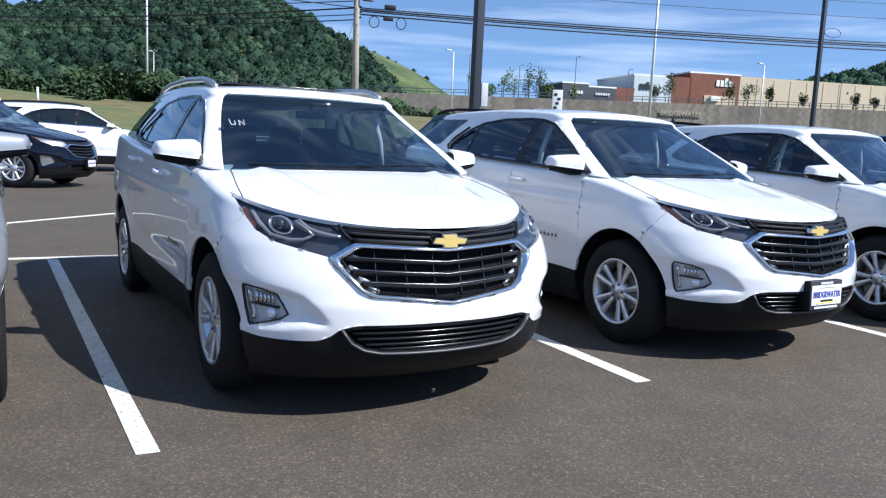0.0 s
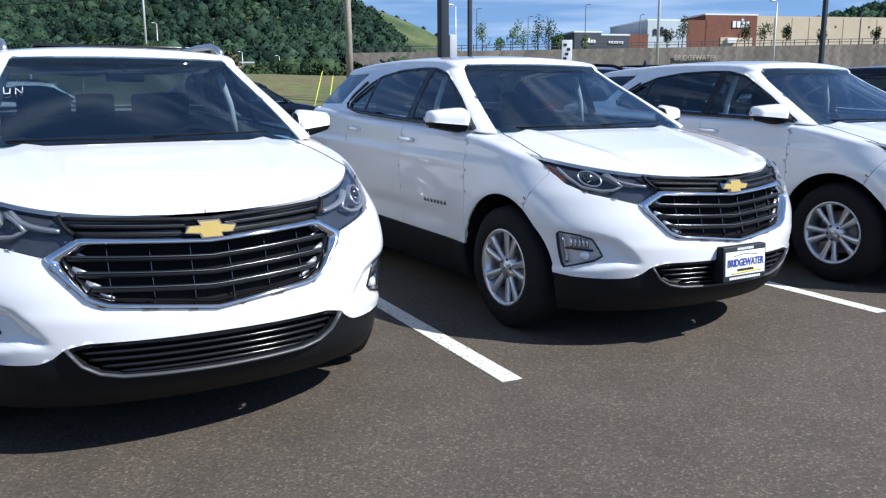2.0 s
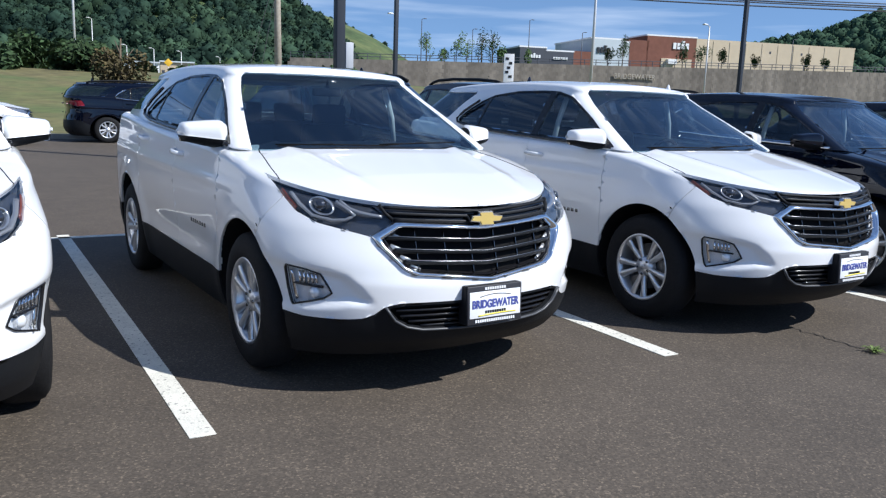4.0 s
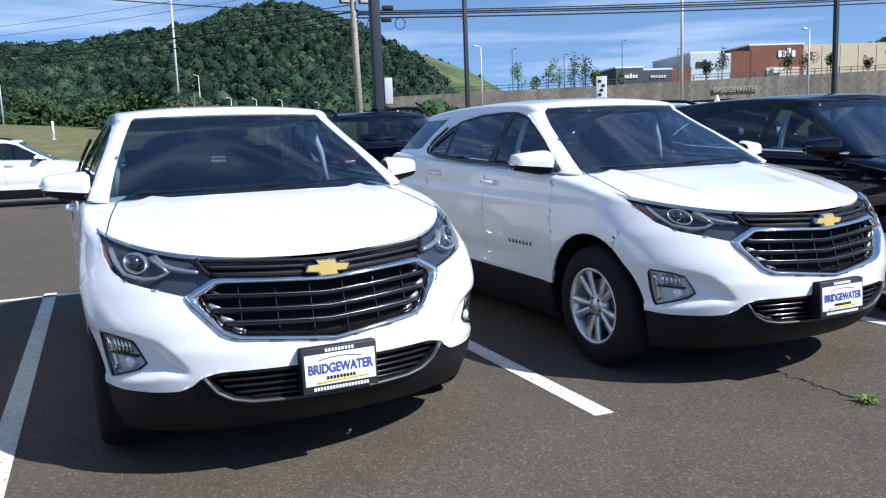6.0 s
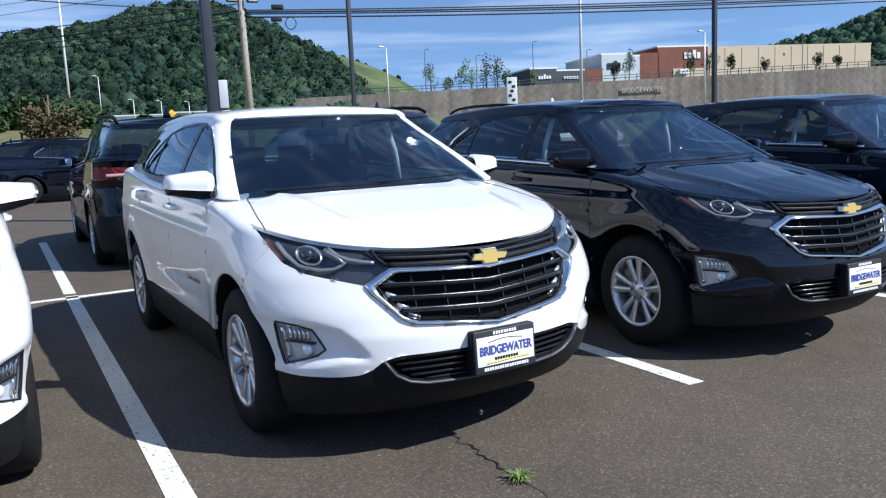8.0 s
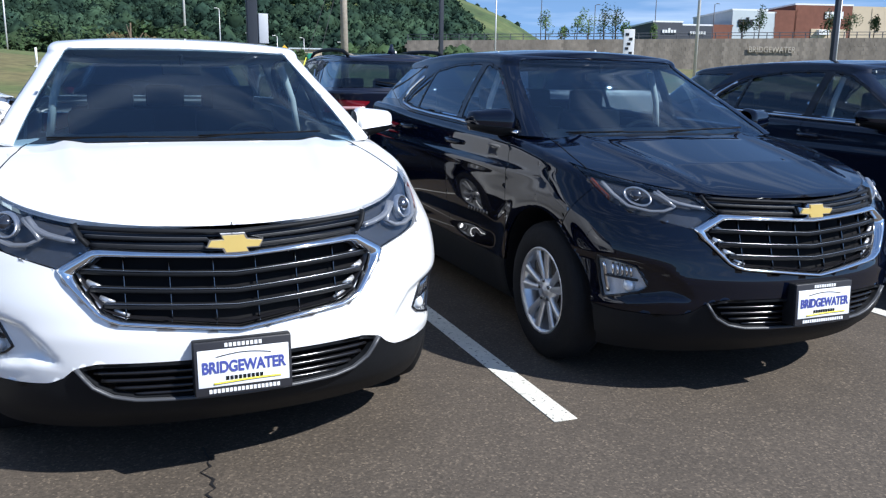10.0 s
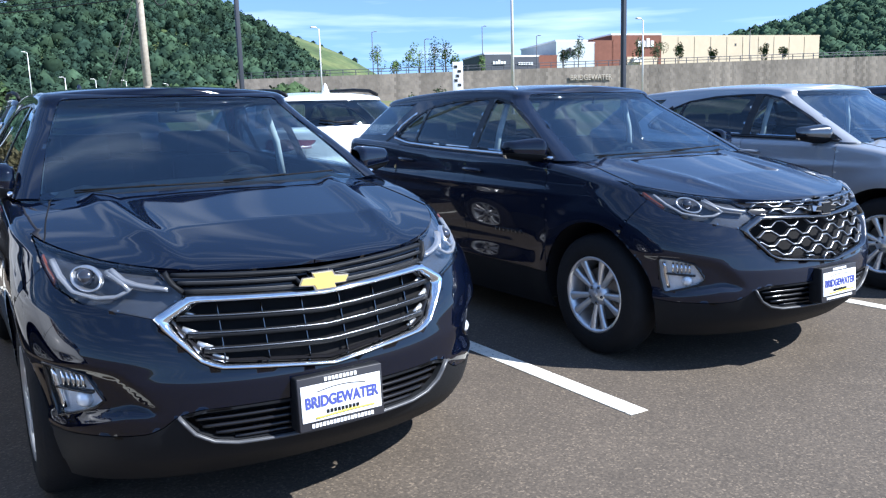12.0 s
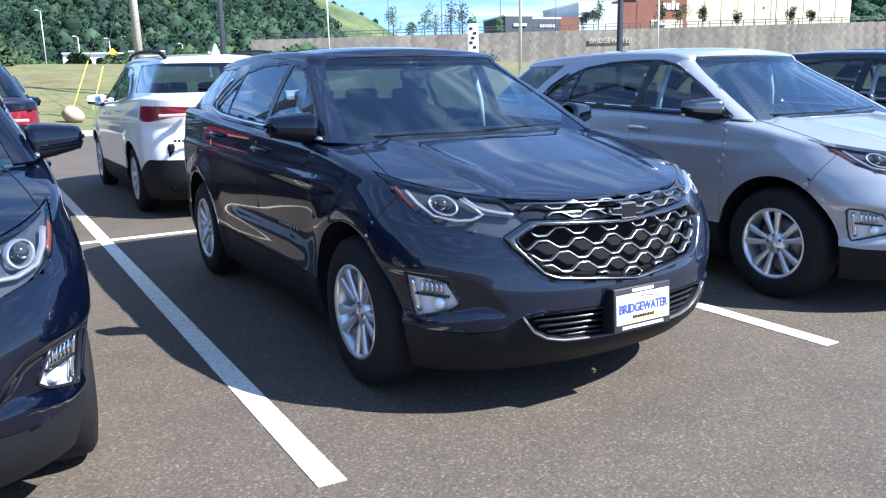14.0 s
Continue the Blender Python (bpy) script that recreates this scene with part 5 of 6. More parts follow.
def large_suv(x, y, turn, paint, label, plate=False, z=0.0):
    P = M[paint]
    car = tagged(new("large_suv"), label, "car", "cars parked behind")
    car.matrix_basis = pose(x, y, z, 0, 0, turn)
    for n, k in (("front_bumper",) * 2, ("hood",) * 2, ("roof",) * 2, ("roof_shell", "house"), ("rear_quarter",) * 2):
        part(n, big_mesh(k), P, car)
    for k in ("bumper_cladding", "rear_cladding", "cowl"):
        part(k, big_mesh(k), M["cladding"], car, "charcoal plastic trim")
    part("underbody", big_mesh("underbody"), M["cabin"], car)
    for s in ("right", "left"):
        part("fender", big_mesh("fender_" + s), P, car)
        part("sill", big_mesh("sill_" + s), M["cladding"], car)
        for q in ("front", "rear"):
            d = part("door", big_mesh("%s_door_%s" % (q, s)), P, car)
            part("door_handle", big_mesh("handle_%s_%s" % (q, s)), P, d)
            part("window", big_mesh("%s_glass_%s" % (q, s)), M["privacy"], d)
            part("wheel_liner", big_mesh("liner_%s_%s" % (q, s)), M["cabin"], car)
        part("corner_window", big_mesh("corner_glass_" + s), M["privacy"], car)
        part("window_surround", big_mesh("surround_" + s), M["black_gloss"], car)
        part("window_trim", big_mesh("window_trim_" + s), M["chrome"], car, "chrome window trim")
        tl = part("tail_lamp", big_mesh("tail_lamp_" + s), M["red_lamp"], car, "red tail lamp with a clear band")
        sx = -1 if s == "right" else 1
        bm = bmesh.new()
        box(bm, (sx * 0.70, 5.135, 1.125), (0.30, 0.05, 0.035), 0.012)
        part("clear_band", bm, M["pale_red"], tl)
        mr = part("door_mirror", big_mesh("mirror_cap_" + s), P, car)
        part("lower_shell", big_mesh("mirror_shell_" + s), M["cladding"], mr)
        part("arm", big_mesh("mirror_arm_" + s), M["cladding"], mr)
        part("mirror_glass", big_mesh("mirror_glass_" + s), M["chrome"], mr)
        h = part("headlight", big_mesh("housing_" + s), M["silver_trim"], car, "clear headlight")
        part("lens", big_mesh("lens_" + s), M["lens"], h)
        part("side_reflector", big_mesh("amber_" + s), M["amber"], h)
        part("fog_lamp", big_mesh("foghousing_" + s), M["silver_trim"], car)
        part("roof_rail", big_mesh("rail_" + s), M["cladding"], car, "black roof rail")
    part("windscreen", big_mesh("windscreen"), M["glass"], car)
    part("rear_window", big_mesh("rear_window"), M["privacy"], car, "dark rear window")
    g = part("grille", big_mesh("grille_back"), M["cabin"], car)
    part("upper_grille", big_mesh("top_back"), M["black_gloss"], car)
    part("grille_frame", big_mesh("grille_frame"), M["chrome"], g)
    for i in range(3):
        me = MESHES["grille_bars"][i]
        key = "gb%d" % i
        if key not in BIG:
            c = me.copy()
            for v in c.vertices:
                v.co = grown(v.co)
            BIG[key] = c
        part("grille_bar", BIG[key], M["dark_chrome"], g)
    part("air_intake", big_mesh("intake"), M["cabin"], car)
    if plate:
        h = part("plate_holder", MESHES["plate_holder"], M["cladding"], car, "black plate holder")
        h.matrix_basis = pose(0, -0.13, 0.50, -3, 0, 0)
        part("plate_frame", MESHES["plate_frame"], M["sign_black"], h)
        part("plate", MESHES["plate_face"], M["plate"], h)
        part("lettering", MESHES["plate_words"], M["plate_blue"], h)
    part("dashboard", big_mesh("dashboard"), M["cabin"], car)
    for k in ("seat_a", "seat_b"):
        part("seat", big_mesh(k), M["seat"], car)
    part("rear_bench", big_mesh("rear_bench"), M["seat"], car)
    bm = bmesh.new()
    for i in range(8):
        box(bm, (0.42 + 0.04 * i, 5.165 - 0.03 * (0.4 + 0.04 * i), 0.86), (0.026, 0.03, 0.026), 0.001)
    part("badge", bm, M["dark_chrome"], car)
    bm = bmesh.new()
    tube(bm, [(0.0, 5.17, 1.42), (0.2, 5.18, 1.40), (0.42, 5.13, 1.43)], 0.012, 6)
    part("rear_wiper", bm, M["cladding"], car)
    bm = bmesh.new()
    bmesh.ops.create_cone(bm, segments=12, radius1=0.06, radius2=0.01, depth=0.13, cap_ends=True)
    bmesh.ops.translate(bm, vec=(0, 4.35, 1.83), verts=bm.verts[:])
    part("aerial_fin", bm, P, car)
    for sx in (-1, 1):
        for c in (AXLE_F, AXLE_R):
            w = new("wheel")
            w.parent = car
            w.matrix_basis = pose(sx * 0.86, c * 1.145, 0.388, 30 * c, 0, 0 if sx < 0 else 180) @ Matrix.Diagonal((1.08, 1.08, 1.08, 1))
            for n, k, m in (("tyre", "tyre", "tyre"), ("rim", "rim", "alloy"), ("hub_cap", "hub_cap", "alloy"), ("brake_disc", "brake", "disc")):
                part(n, MESHES[k], M[m], w)
    return car


# ---- ground ----
def land(x, y):
    """Height of the land: flat lot, a low grass bank behind it."""
    return -0.05 + 3.6 * smooth((y - 26) / 50) + 0.8 * smooth((y - 24) / 30) * smooth((4 - x) / 20) + 2.0 * smooth((y - 90) / 150)


def ground_sheet():
    ys = np.concatenate((np.linspace(-2500, -60, 8), np.linspace(-45, 24, 4), np.linspace(27, 120, 32), np.linspace(140, 400, 14), np.linspace(600, 3500, 6)))
    xs = np.concatenate((np.linspace(-3000, -120, 8), np.linspace(-100, 200, 61), np.linspace(240, 3000, 8)))
    gx, gy = np.meshgrid(xs, ys)
    gz = land(gx, gy) + np.where((gy > 27) & (gy < 300), 0.12 * np.sin(gx * 0.31 + gy * 0.17) * np.sin(gy * 0.23), 0)
    s = grid_sheet(np.stack((gx, gy, gz), 2))
    me = s.mesh(0, 0, "ground")
    tagged(part("ground", me, M["grass"]), "dry yellow-green grass bank and land behind the lot", "ground", "", "structure")


ground_sheet()
bm = bmesh.new()
box(bm, (15, -9, -0.1), (150, 67, 0.2))
tagged(part("pavement", bm, M["asphalt"], smooth=False), "worn brown-grey asphalt of the car park", "asphalt", "", "structure")
bm = bmesh.new()
box(bm, (15, 24.65, 0.02), (150, 0.18, 0.28), 0.03)
tagged(part("kerb", bm, M["concrete"]), "pale concrete kerb at the grass", "kerb", "", "structure")


def line(x0, y0, x1, y1, w=0.10, label="white painted parking line, worn"):
    bm = bmesh.new()
    d = Vector((x1 - x0, y1 - y0, 0))
    n = max(1, int(d.length / 0.5))
    s = Vector((-d.y, d.x, 0)).normalized() * w / 2
    rows = [[(Vector((x0, y0, 0.004)) + d * (i / n) + s * k)[:] for k in (1, -1)] for i in range(n + 1)]
    me = grid_sheet(np.array(rows)).mesh(0.003, 0.0, "line")
    tagged(part("parking_line", me, M["line"]), label, "road marking", "parking lines")


STALLS = (-8.15, -5.42, -2.70, -0.015, 2.69, 5.38, 8.065, 10.82, 13.66, 16.40, 19.12)
for i, x in enumerate(STALLS):
    if i == 3:
        line(-0.025, -0.095, -0.285, 5.08, 0.095)
    else:
        line(x, 0.0, x - 0.11, 5.45, 0.11)
    if i > 4:
        line(x - 0.115, 5.60, x - 0.22, 11.0, 0.11)
line(-8.5, 4.96, 19, 5.75, 0.10, "long white line between the two parking rows")
line(-3.2, 6.1, 1.0, 9.7, 0.10)

# crack with a weed in it
random.seed(5)
pts, px_, py_ = [], 6.59, 0.22
for i in range(22):
    pts.append((px_ + random.uniform(-0.022, 0.022), py_))
    py_ -= 0.034
    px_ += 0.001
rows = [[(x - w, y, 0.0035), (x + w, y, 0.0035)] for (x, y), w in zip(pts, [0.002 + 0.004 * random.random() for _ in pts])]
tagged(part("crack", grid_sheet(np.array(rows)).mesh(0, 0), M["wire"]), "thin dark crack in the asphalt", "crack", "", "structure")
rows = [[(x - 0.0015, y, 0.003), (x + 0.002, y, 0.003)] for x, y in [(6.60, -0.5), (6.61, -0.62), (6.57, -0.75), (6.56, -0.88), (6.52, -1.02), (6.53, -1.2)]]
tagged(part("crack", grid_sheet(np.array(rows)).mesh(0, 0), M["wire"]), "thin dark crack in the asphalt", "crack", "", "structure")
weed = tagged(new("weed"), "small green weed growing from a crack", "plant")
weed.matrix_basis = pose(6.60, -0.47, 0) @ Matrix.Scale(0.6, 4)
for i in range(46):
    a, l, up = random.uniform(0, math.tau), random.uniform(0.04, 0.12), random.uniform(0.01, 0.06)
    c, s, o = math.cos(a), math.sin(a), random.uniform(0, 0.03)
    w = random.uniform(0.004, 0.009)
    rows = []
    for k in range(4):
        t = k / 3
        r, z, ww = o + l * t, up * math.sin(t * 2.4) + 0.004, w * math.sin(0.5 + t * 2.5)
        rows.append([(c * r - s * ww, s * r + c * ww, z), (c * r, s * r, z - 0.002), (c * r + s * ww, s * r - c * ww, z)])
    part("leaf", grid_sheet(np.array(rows)).mesh(0, 0), M["weed"], weed)

large_suv(6.6, 11.7, 180.5, "black_paint", "black large suv seen from behind, red tail lamps")
large_suv(9.38, 11.45, 180, "navy_paint", "dark blue-grey large suv seen from behind")
large_suv(12.22, 11.35, 180.5, "white_paint", "white large suv with red tail lamps, parked nose in")
large_suv(0.5, 14.57, 60, "black_paint", "black large suv with a chrome grille and plate", plate=True)
large_suv(3.1, 21.4, 88, "white_paint", "white large suv parked beside the black one")
large_suv(9.2, 23.3, 90, "black_paint", "black large suv at the lot's grass edge")


# ---- posts, pole and cables ----
def post(name, x, y, h, r, mat, label, top=None, head=None, square=False, base=0.0, lean=0.0):
    z = max(0.0, float(land(x, y))) if y > 24.6 else 0.0
    th = tagged(new(name), label, name.replace("_", " "))
    th.matrix_basis = pose(x, y, z, 0, lean, 0)
    bm = bmesh.new()
    if square:
        box(bm, (0, 0, h / 2), (2 * r, 2 * r, h), r * 0.2)
    else:
        tube(bm, [(0, 0, 0), (0, 0, h * 0.5), (0, 0, h)], r, 14, top or r * 0.7)
    part("shaft", bm, mat, th)
    if base:
        bm = bmesh.new()
        revolve(bm, [(0, 0.30), (base - 0.03, 0.30), (base, 0.27), (base, 0.0005)], 28, "z")
        part("footing", bm, M["concrete"], th, "round concrete footing")
    bm = bmesh.new()
    box(bm, (0, 0, 0.02 + base), (r * 4, r * 4, 0.04), 0.005)
    part("base_plate", bm, mat, th)
    if head:
        bm = bmesh.new()
        tube(bm, [(0, 0, h - 0.1), (head * 0.5, 0, h + 0.12), (head, 0, h + 0.16)], r * 0.45, 8)
        part("arm", bm, mat, th)
        bm = bmesh.new()
        box(bm, (head * 1.3, 0, h + 0.15), (abs(head) * 0.75 + 0.2, 0.30, 0.14), 0.05)
        part("lamp_head", bm, mat, th)
    return th


lot = post("lot_lamp", 8.27, 12.15, 9.0, 0.095, M["black_steel"], "black square lot lamp on a round concrete footing", square=True, base=0.75, head=-0.5)
bm = bmesh.new()
box(bm, (0.19, -0.02, 2.35), (0.17, 0.16, 0.52), 0.015)
part("meter_box", bm, M["grey_box"], lot, "grey metal box")
post("lot_lamp", 18.2, 29.7, 9.5, 0.085, M["black_steel"], "black square lot lamp", square=True, head=-0.5)
post("lot_lamp", 31.7, 21.9, 9.5, 0.085, M["black_steel"], "black square lot lamp", square=True, head=0.5, base=0.7)
post("street_lamp", 10.4, 88.0, 16.0, 0.13, M["white_steel"], "tall pale steel street lamp with an arm", head=-1.1)
post("street_lamp", 46.5, 49.8, 15.5, 0.13, M["white_steel"], "tall pale steel street lamp", head=1.1)
for x, y, h in ((-6.8, 90, 7.0), (19.5, 155, 10.5), (41.0, 76, 7.4), (24.5, 150, 6.0), (30.5, 158, 6.0), (37, 165, 6.0), (46, 170, 5.5), (68, 57, 8.2), (-24, 130, 7)):
    post("street_lamp", x, y, h, 0.09, M["white_steel"], "pale steel street lamp by the road", head=-0.5)

PX, PY = 17.2, 43.2
pole = post("utility_pole", PX, PY, 12.5, 0.235, M["pole_wood"], "weathered wooden utility pole with cables", top=0.15, lean=-0.6)
for z, w in ((9.35, 1.5),):
    bm = bmesh.new()
    box(bm, (0, -0.2, z), (w, 0.1, 0.12), 0.01)
    part("crossarm", bm, M["pole_wood"], pole)
for sx in (-0.58, 0.58):
    bm = bmesh.new()
    box(bm, (sx, -0.35, 8.68), (0.62, 0.28, 0.46), 0.05)
    fl = part("floodlight", bm, M["black_steel"], pole, "dark floodlight")
    bm = bmesh.new()
    box(bm, (sx, -0.495, 8.67), (0.50, 0.03, 0.34), 0.01)
    part("lens", bm, M["flood_glass"], fl)
    bm = bmesh.new()
    tube(bm, [(sx, -0.3, 8.92), (sx, -0.25, 9.15), (0, -0.12, 9.15)], 0.03, 6)
    part("bracket", bm, M["black_steel"], pole)
for z in (8.1, 7.8, 7.5):
    bm = bmesh.new()
    revolve(bm, [(z - 0.05, 0.05), (z - 0.02, 0.07), (z + 0.02, 0.07), (z + 0.05, 0.05)], 10, "z", (0.2, -0.12, 0))
    part("insulator", bm, M["cladding"], pole)


def cable(a, b, sag, r=0.022, label="black overhead cable"):
    bm = bmesh.new()
    a, b = Vector(a), Vector(b)
    tube(bm, [a.lerp(b, i / 24) - Vector((0, 0, sag * 4 * (i / 24) * (1 - i / 24))) for i in range(25)], r, 5)
    return tagged(part("cable", bm, M["wire"]), label, "cable", "overhead cables", "structure")


G0 = float(land(PX, PY))
for z0, z1, sg, r in ((9.00, 10.20, 0.55, 0.035), (8.90, 10.05, 0.58, 0.050), (8.80, 9.96, 0.60, 0.040), (8.62, 9.84, 0.66, 0.045), (11.6, 12.5, 0.5, 0.015), (10.6, 11.8, 0.6, 0.015)):
    cable((PX, PY, z0), (84, 19, z1), sg, r)
for z0, z1, sg, r in ((9.4, 11.4, 0.7, 0.03), (9.0, 10.6, 0.9, 0.05), (8.3, 9.4, 0.7, 0.035), (8.6, 10.0, 0.7, 0.03), (11.4, 12.4, 0.7, 0.015), (10.8, 11.4, 0.6, 0.015)):
    cable((PX, PY, z0), (-25, 92, z1), sg, r)
cable((PX, PY, 9.0), (-22, 24, 9.2), 1.0, 0.03)
cable((PX, PY, 11.0), (-22, 60, 13.5), 0.8, 0.014)
gx, gy = 13.2, 38.0
for dx in (0.0, 0.9):
    cable((PX, PY, 9.2 - dx), (gx + dx, gy + dx * 0.3, float(land(gx, gy))), 0.0, 0.014, "thin steel guy wire")
    bm = bmesh.new()
    g = float(land(gx, gy))
    f = 0.26
    tube(bm, [(gx + dx, gy + dx * 0.3, g), (gx + dx + (PX - gx - dx) * f, gy + dx * 0.3 + (PY - gy - dx * 0.3) * f, g + (9.2 - dx - g) * f)], 0.022, 8)
    tagged(part("guy_guard", bm, M["yellow_guard"]), "yellow plastic guard on a guy wire", "guy guard", "", "")
bm = bmesh.new()
box(bm, (0, 0, 0), (0.62, 0.2, 0.24), 0.05)
o = tagged(part("splice_box", bm, M["wire"]), "black splice box hung on the overhead cables", "cable box")
o.matrix_basis = pose(PX + 0.941 * 1.85, PY - 0.341 * 1.85, 8.45, 0, 0, -20)
for mx_, my_, mh_ in ((23.6, 54.5, 1.7), (-0.2, 55.0, 1.2)):
    post("marker_post", mx_, my_, mh_, 0.07, M["sign_white"], "white marker post in the grass", top=0.07)
ux, uy = 0.941, -0.341
for d in (1.0, 2.65):
    bm = bmesh.new()
    tube(bm, [(PX + ux * (d + 0.30 * math.cos(a)), PY + uy * (d + 0.30 * math.cos(a)), 8.22 + 0.34 * math.sin(a)) for a in np.linspace(0, math.tau, 25)], 0.03, 6)
    tagged(part("cable_coil", bm, M["wire"]), "coil of spare black cable on the line", "cable coil", "cable coils")
bm = bmesh.new()
box(bm, (0, 0, 0), (0.7, 0.25, 0.25), 0.05, pose(0, 0, 0, 0, 0, -17.8))
bmesh.ops.translate(bm, vec=(PX + ux * 1.95, PY + uy * 1.95, 9.15), verts=bm.verts[:])
tagged(part("splice_box", bm, M["wire"]), "black splice box on the cables", "splice box")
bm = bmesh.new()
tube(bm, [(PX + ux * (31 + 0.75 * math.cos(a)), PY + uy * (31 + 0.2 * math.cos(a)), 9.45 + 0.3 * math.sin(a)) for a in np.linspace(0, math.tau, 21)], 0.022, 5)
tagged(part("cable_coil", bm, M["wire"]), "coil of spare black cable on the line", "cable coil", "cable coils")


# ---- plants ----
def tufts(rng, n, centre, size, leaf, squash=1.0):
    """A crown: many small bent leaves and sprays round uneven lobes."""
    lob = [Vector((rng.gauss(0, 0.5), rng.gauss(0, 0.5), rng.gauss(0, 0.45))) for _ in range(7)]
    v, f = [], []
    for i in range(n):
        c = rng.choice(lob)
        d = Vector((rng.gauss(0, 1), rng.gauss(0, 1), rng.gauss(0, 1))).normalized() * (0.30 + 0.30 * rng.random())
        p = c * 0.75 + d
        p = Vector((p.x * size, p.y * size, p.z * size * squash)) + Vector(centre)
        a = Vector((rng.gauss(0, 1), rng.gauss(0, 1), rng.gauss(0, 0.6))).normalized()
        b = a.orthogonal().normalized()
        s = leaf * rng.uniform(0.6, 1.3)
        k = len(v)
        v += [p - a * s, p + b * s * 0.5, p + a * s + Vector((0, 0, -0.2 * s)), p - b * s * 0.5]
        f += [(k, k + 1, k + 2), (k, k + 2, k + 3)]
    return v, f


def tree(name, x, y, z, h, spread, mat, label, seed, leaf=0.14, n=900, group="", trunk=True, squash=1.25):
    rng = random.Random(seed)
    t = tagged(new(name), label, name.replace("_", " "), group)
    t.matrix_basis = pose(x, y, z, 0, 0, seed * 47)
    bm = bmesh.new()
    if trunk:
        tube(bm, [(0, 0, 0), (0.02 * h, 0.01 * h, h * 0.4), (0, 0, h * 0.85)], 0.025 * h, 7, 0.006 * h)
        for i in range(6):
            a = i * 2.4
            s = h * (0.35 + 0.07 * i)
            tube(bm, [(0, 0, s), (math.cos(a) * spread * 0.4, math.sin(a) * spread * 0.4, s + h * 0.14)], 0.010 * h, 5, 0.003 * h)
    else:
        tube(bm, [(0, 0, 0), (0, 0, h * 0.4)], 0.03 * h, 6, 0.01 * h)
    part("trunk", bm, M["bark"], t)
    v, f = tufts(rng, n, (0, 0, h * (0.62 if trunk else 0.5)), spread * 0.8, leaf, squash)
    me = bpy.data.meshes.new("crown")
    me.from_pydata([p[:] for p in v], [], f)
    me.materials.append(M[mat])
    o = new("crown", me)
    o.parent = t
    return t


tree("tree", 6.03, 25.6, float(land(6.03, 25.6)), 3.9, 1.05, "leaf_red", "young brown-leaved tree on the grass bank", 3, 0.075, 1900)
rng = random.Random(11)
for i in range(34):
    az_ = radians(-16 + i * 1.25 + rng.uniform(-0.5, 0.5))
    d = rng.uniform(95, 135)
    x, y = 4 + d * math.sin(az_), -3 + d * math.cos(az_)
    h = rng.uniform(2.6, 4.6) * (0.5 if i > 15 else 1)
    tree("bush", x, y, float(land(x, y)) - 0.3, h, h * 0.85, "leaf", "dense green bush beyond the grass", 100 + i, 0.42, 900, "bushes", False, 0.8)

for i in range(9):
    az_ = radians(-1.5 + i * 0.85 + rng.uniform(-0.2, 0.2))
    d = rng.uniform(66, 80)
    x, y = 4 + d * math.sin(az_), -3 + d * math.cos(az_)
    h = rng.uniform(2.0, 3.2)
    tree("bush", x, y, float(land(x, y)) - 0.3, h, h * 0.85, "leaf", "dense green bush beyond the grass", 200 + i, 0.30, 900, "bushes", False, 0.8)

# boulder at the grass edge
bm = bmesh.new()
bmesh.ops.create_icosphere(bm, subdivisions=3, radius=0.42)
for v in bm.verts:
    v.co *= 1 + 0.35 * noise.noise(v.co * 2.2)
    v.co.z *= 0.85
bmesh.ops.translate(bm, vec=(12.8, 33.0, float(land(12.8, 33.0)) + 0.3), verts=bm.verts[:])
tagged(part("boulder", bm, M["stone"]), "brown boulder at the grass edge", "boulder")


# ---- hills ----
crest = curve((-40, 5.2), (-20, 5.6), (-6.7, 6.0), (-1.8, 6.2), (1.7, 6.9), (5.4, 7.45), (8.4, 8.3), (11.9, 8.85), (15.0, 8.05), (18.4, 6.6), (20.8, 5.9), (24.7, 4.4), (26.6, 3.3), (30, 1.6), (34, 0.4))
crest_b = curve((42, 0.6), (46, 2.6), (49, 3.8), (51.9, 4.4), (55, 5.1), (57.5, 5.9), (60, 6.1), (66, 6.8), (75, 6.5))


def hill_point(az, u, crest_f, near, far):
    d = near + (far - near) * u
    e = float(crest_f(az))
    z = 1.4 + far * math.tan(radians(e))
    k = smooth(min(1.0, u))
    h = z * float(k) if u <= 1 else z * (1 - (u - 1) * 0.8)
    return Vector((4 + d * math.sin(radians(az)), -3 + d * math.cos(radians(az)), h))


def hill(name, a0, a1, crest_f, near, far, mat, label):
    rows = [[hill_point(a, u, crest_f, near, far)[:] for a in np.linspace(a0, a1, 90)] for u in np.linspace(-0.02, 1.35, 22)]
    tagged(part(name, grid_sheet(np.array(rows)).mesh(0, 0), mat), label, "hill", "", "structure")


hill("hill", -40, 33, crest, 260, 640, M["hillgrass"], "steep green hill, grassy on its open shoulder")
hill("hill", 42, 75, crest_b, 420, 720, M["hillgrass"], "wooded green hill behind the stores")

tmp = bmesh.new()
bmesh.ops.create_icosphere(tmp, subdivisions=1, radius=1.0)
ICO = np.array([v.co[:] for v in tmp.verts])
ICO_F = np.array([[v.index for v in f.verts] for f in tmp.faces])
tmp.free()


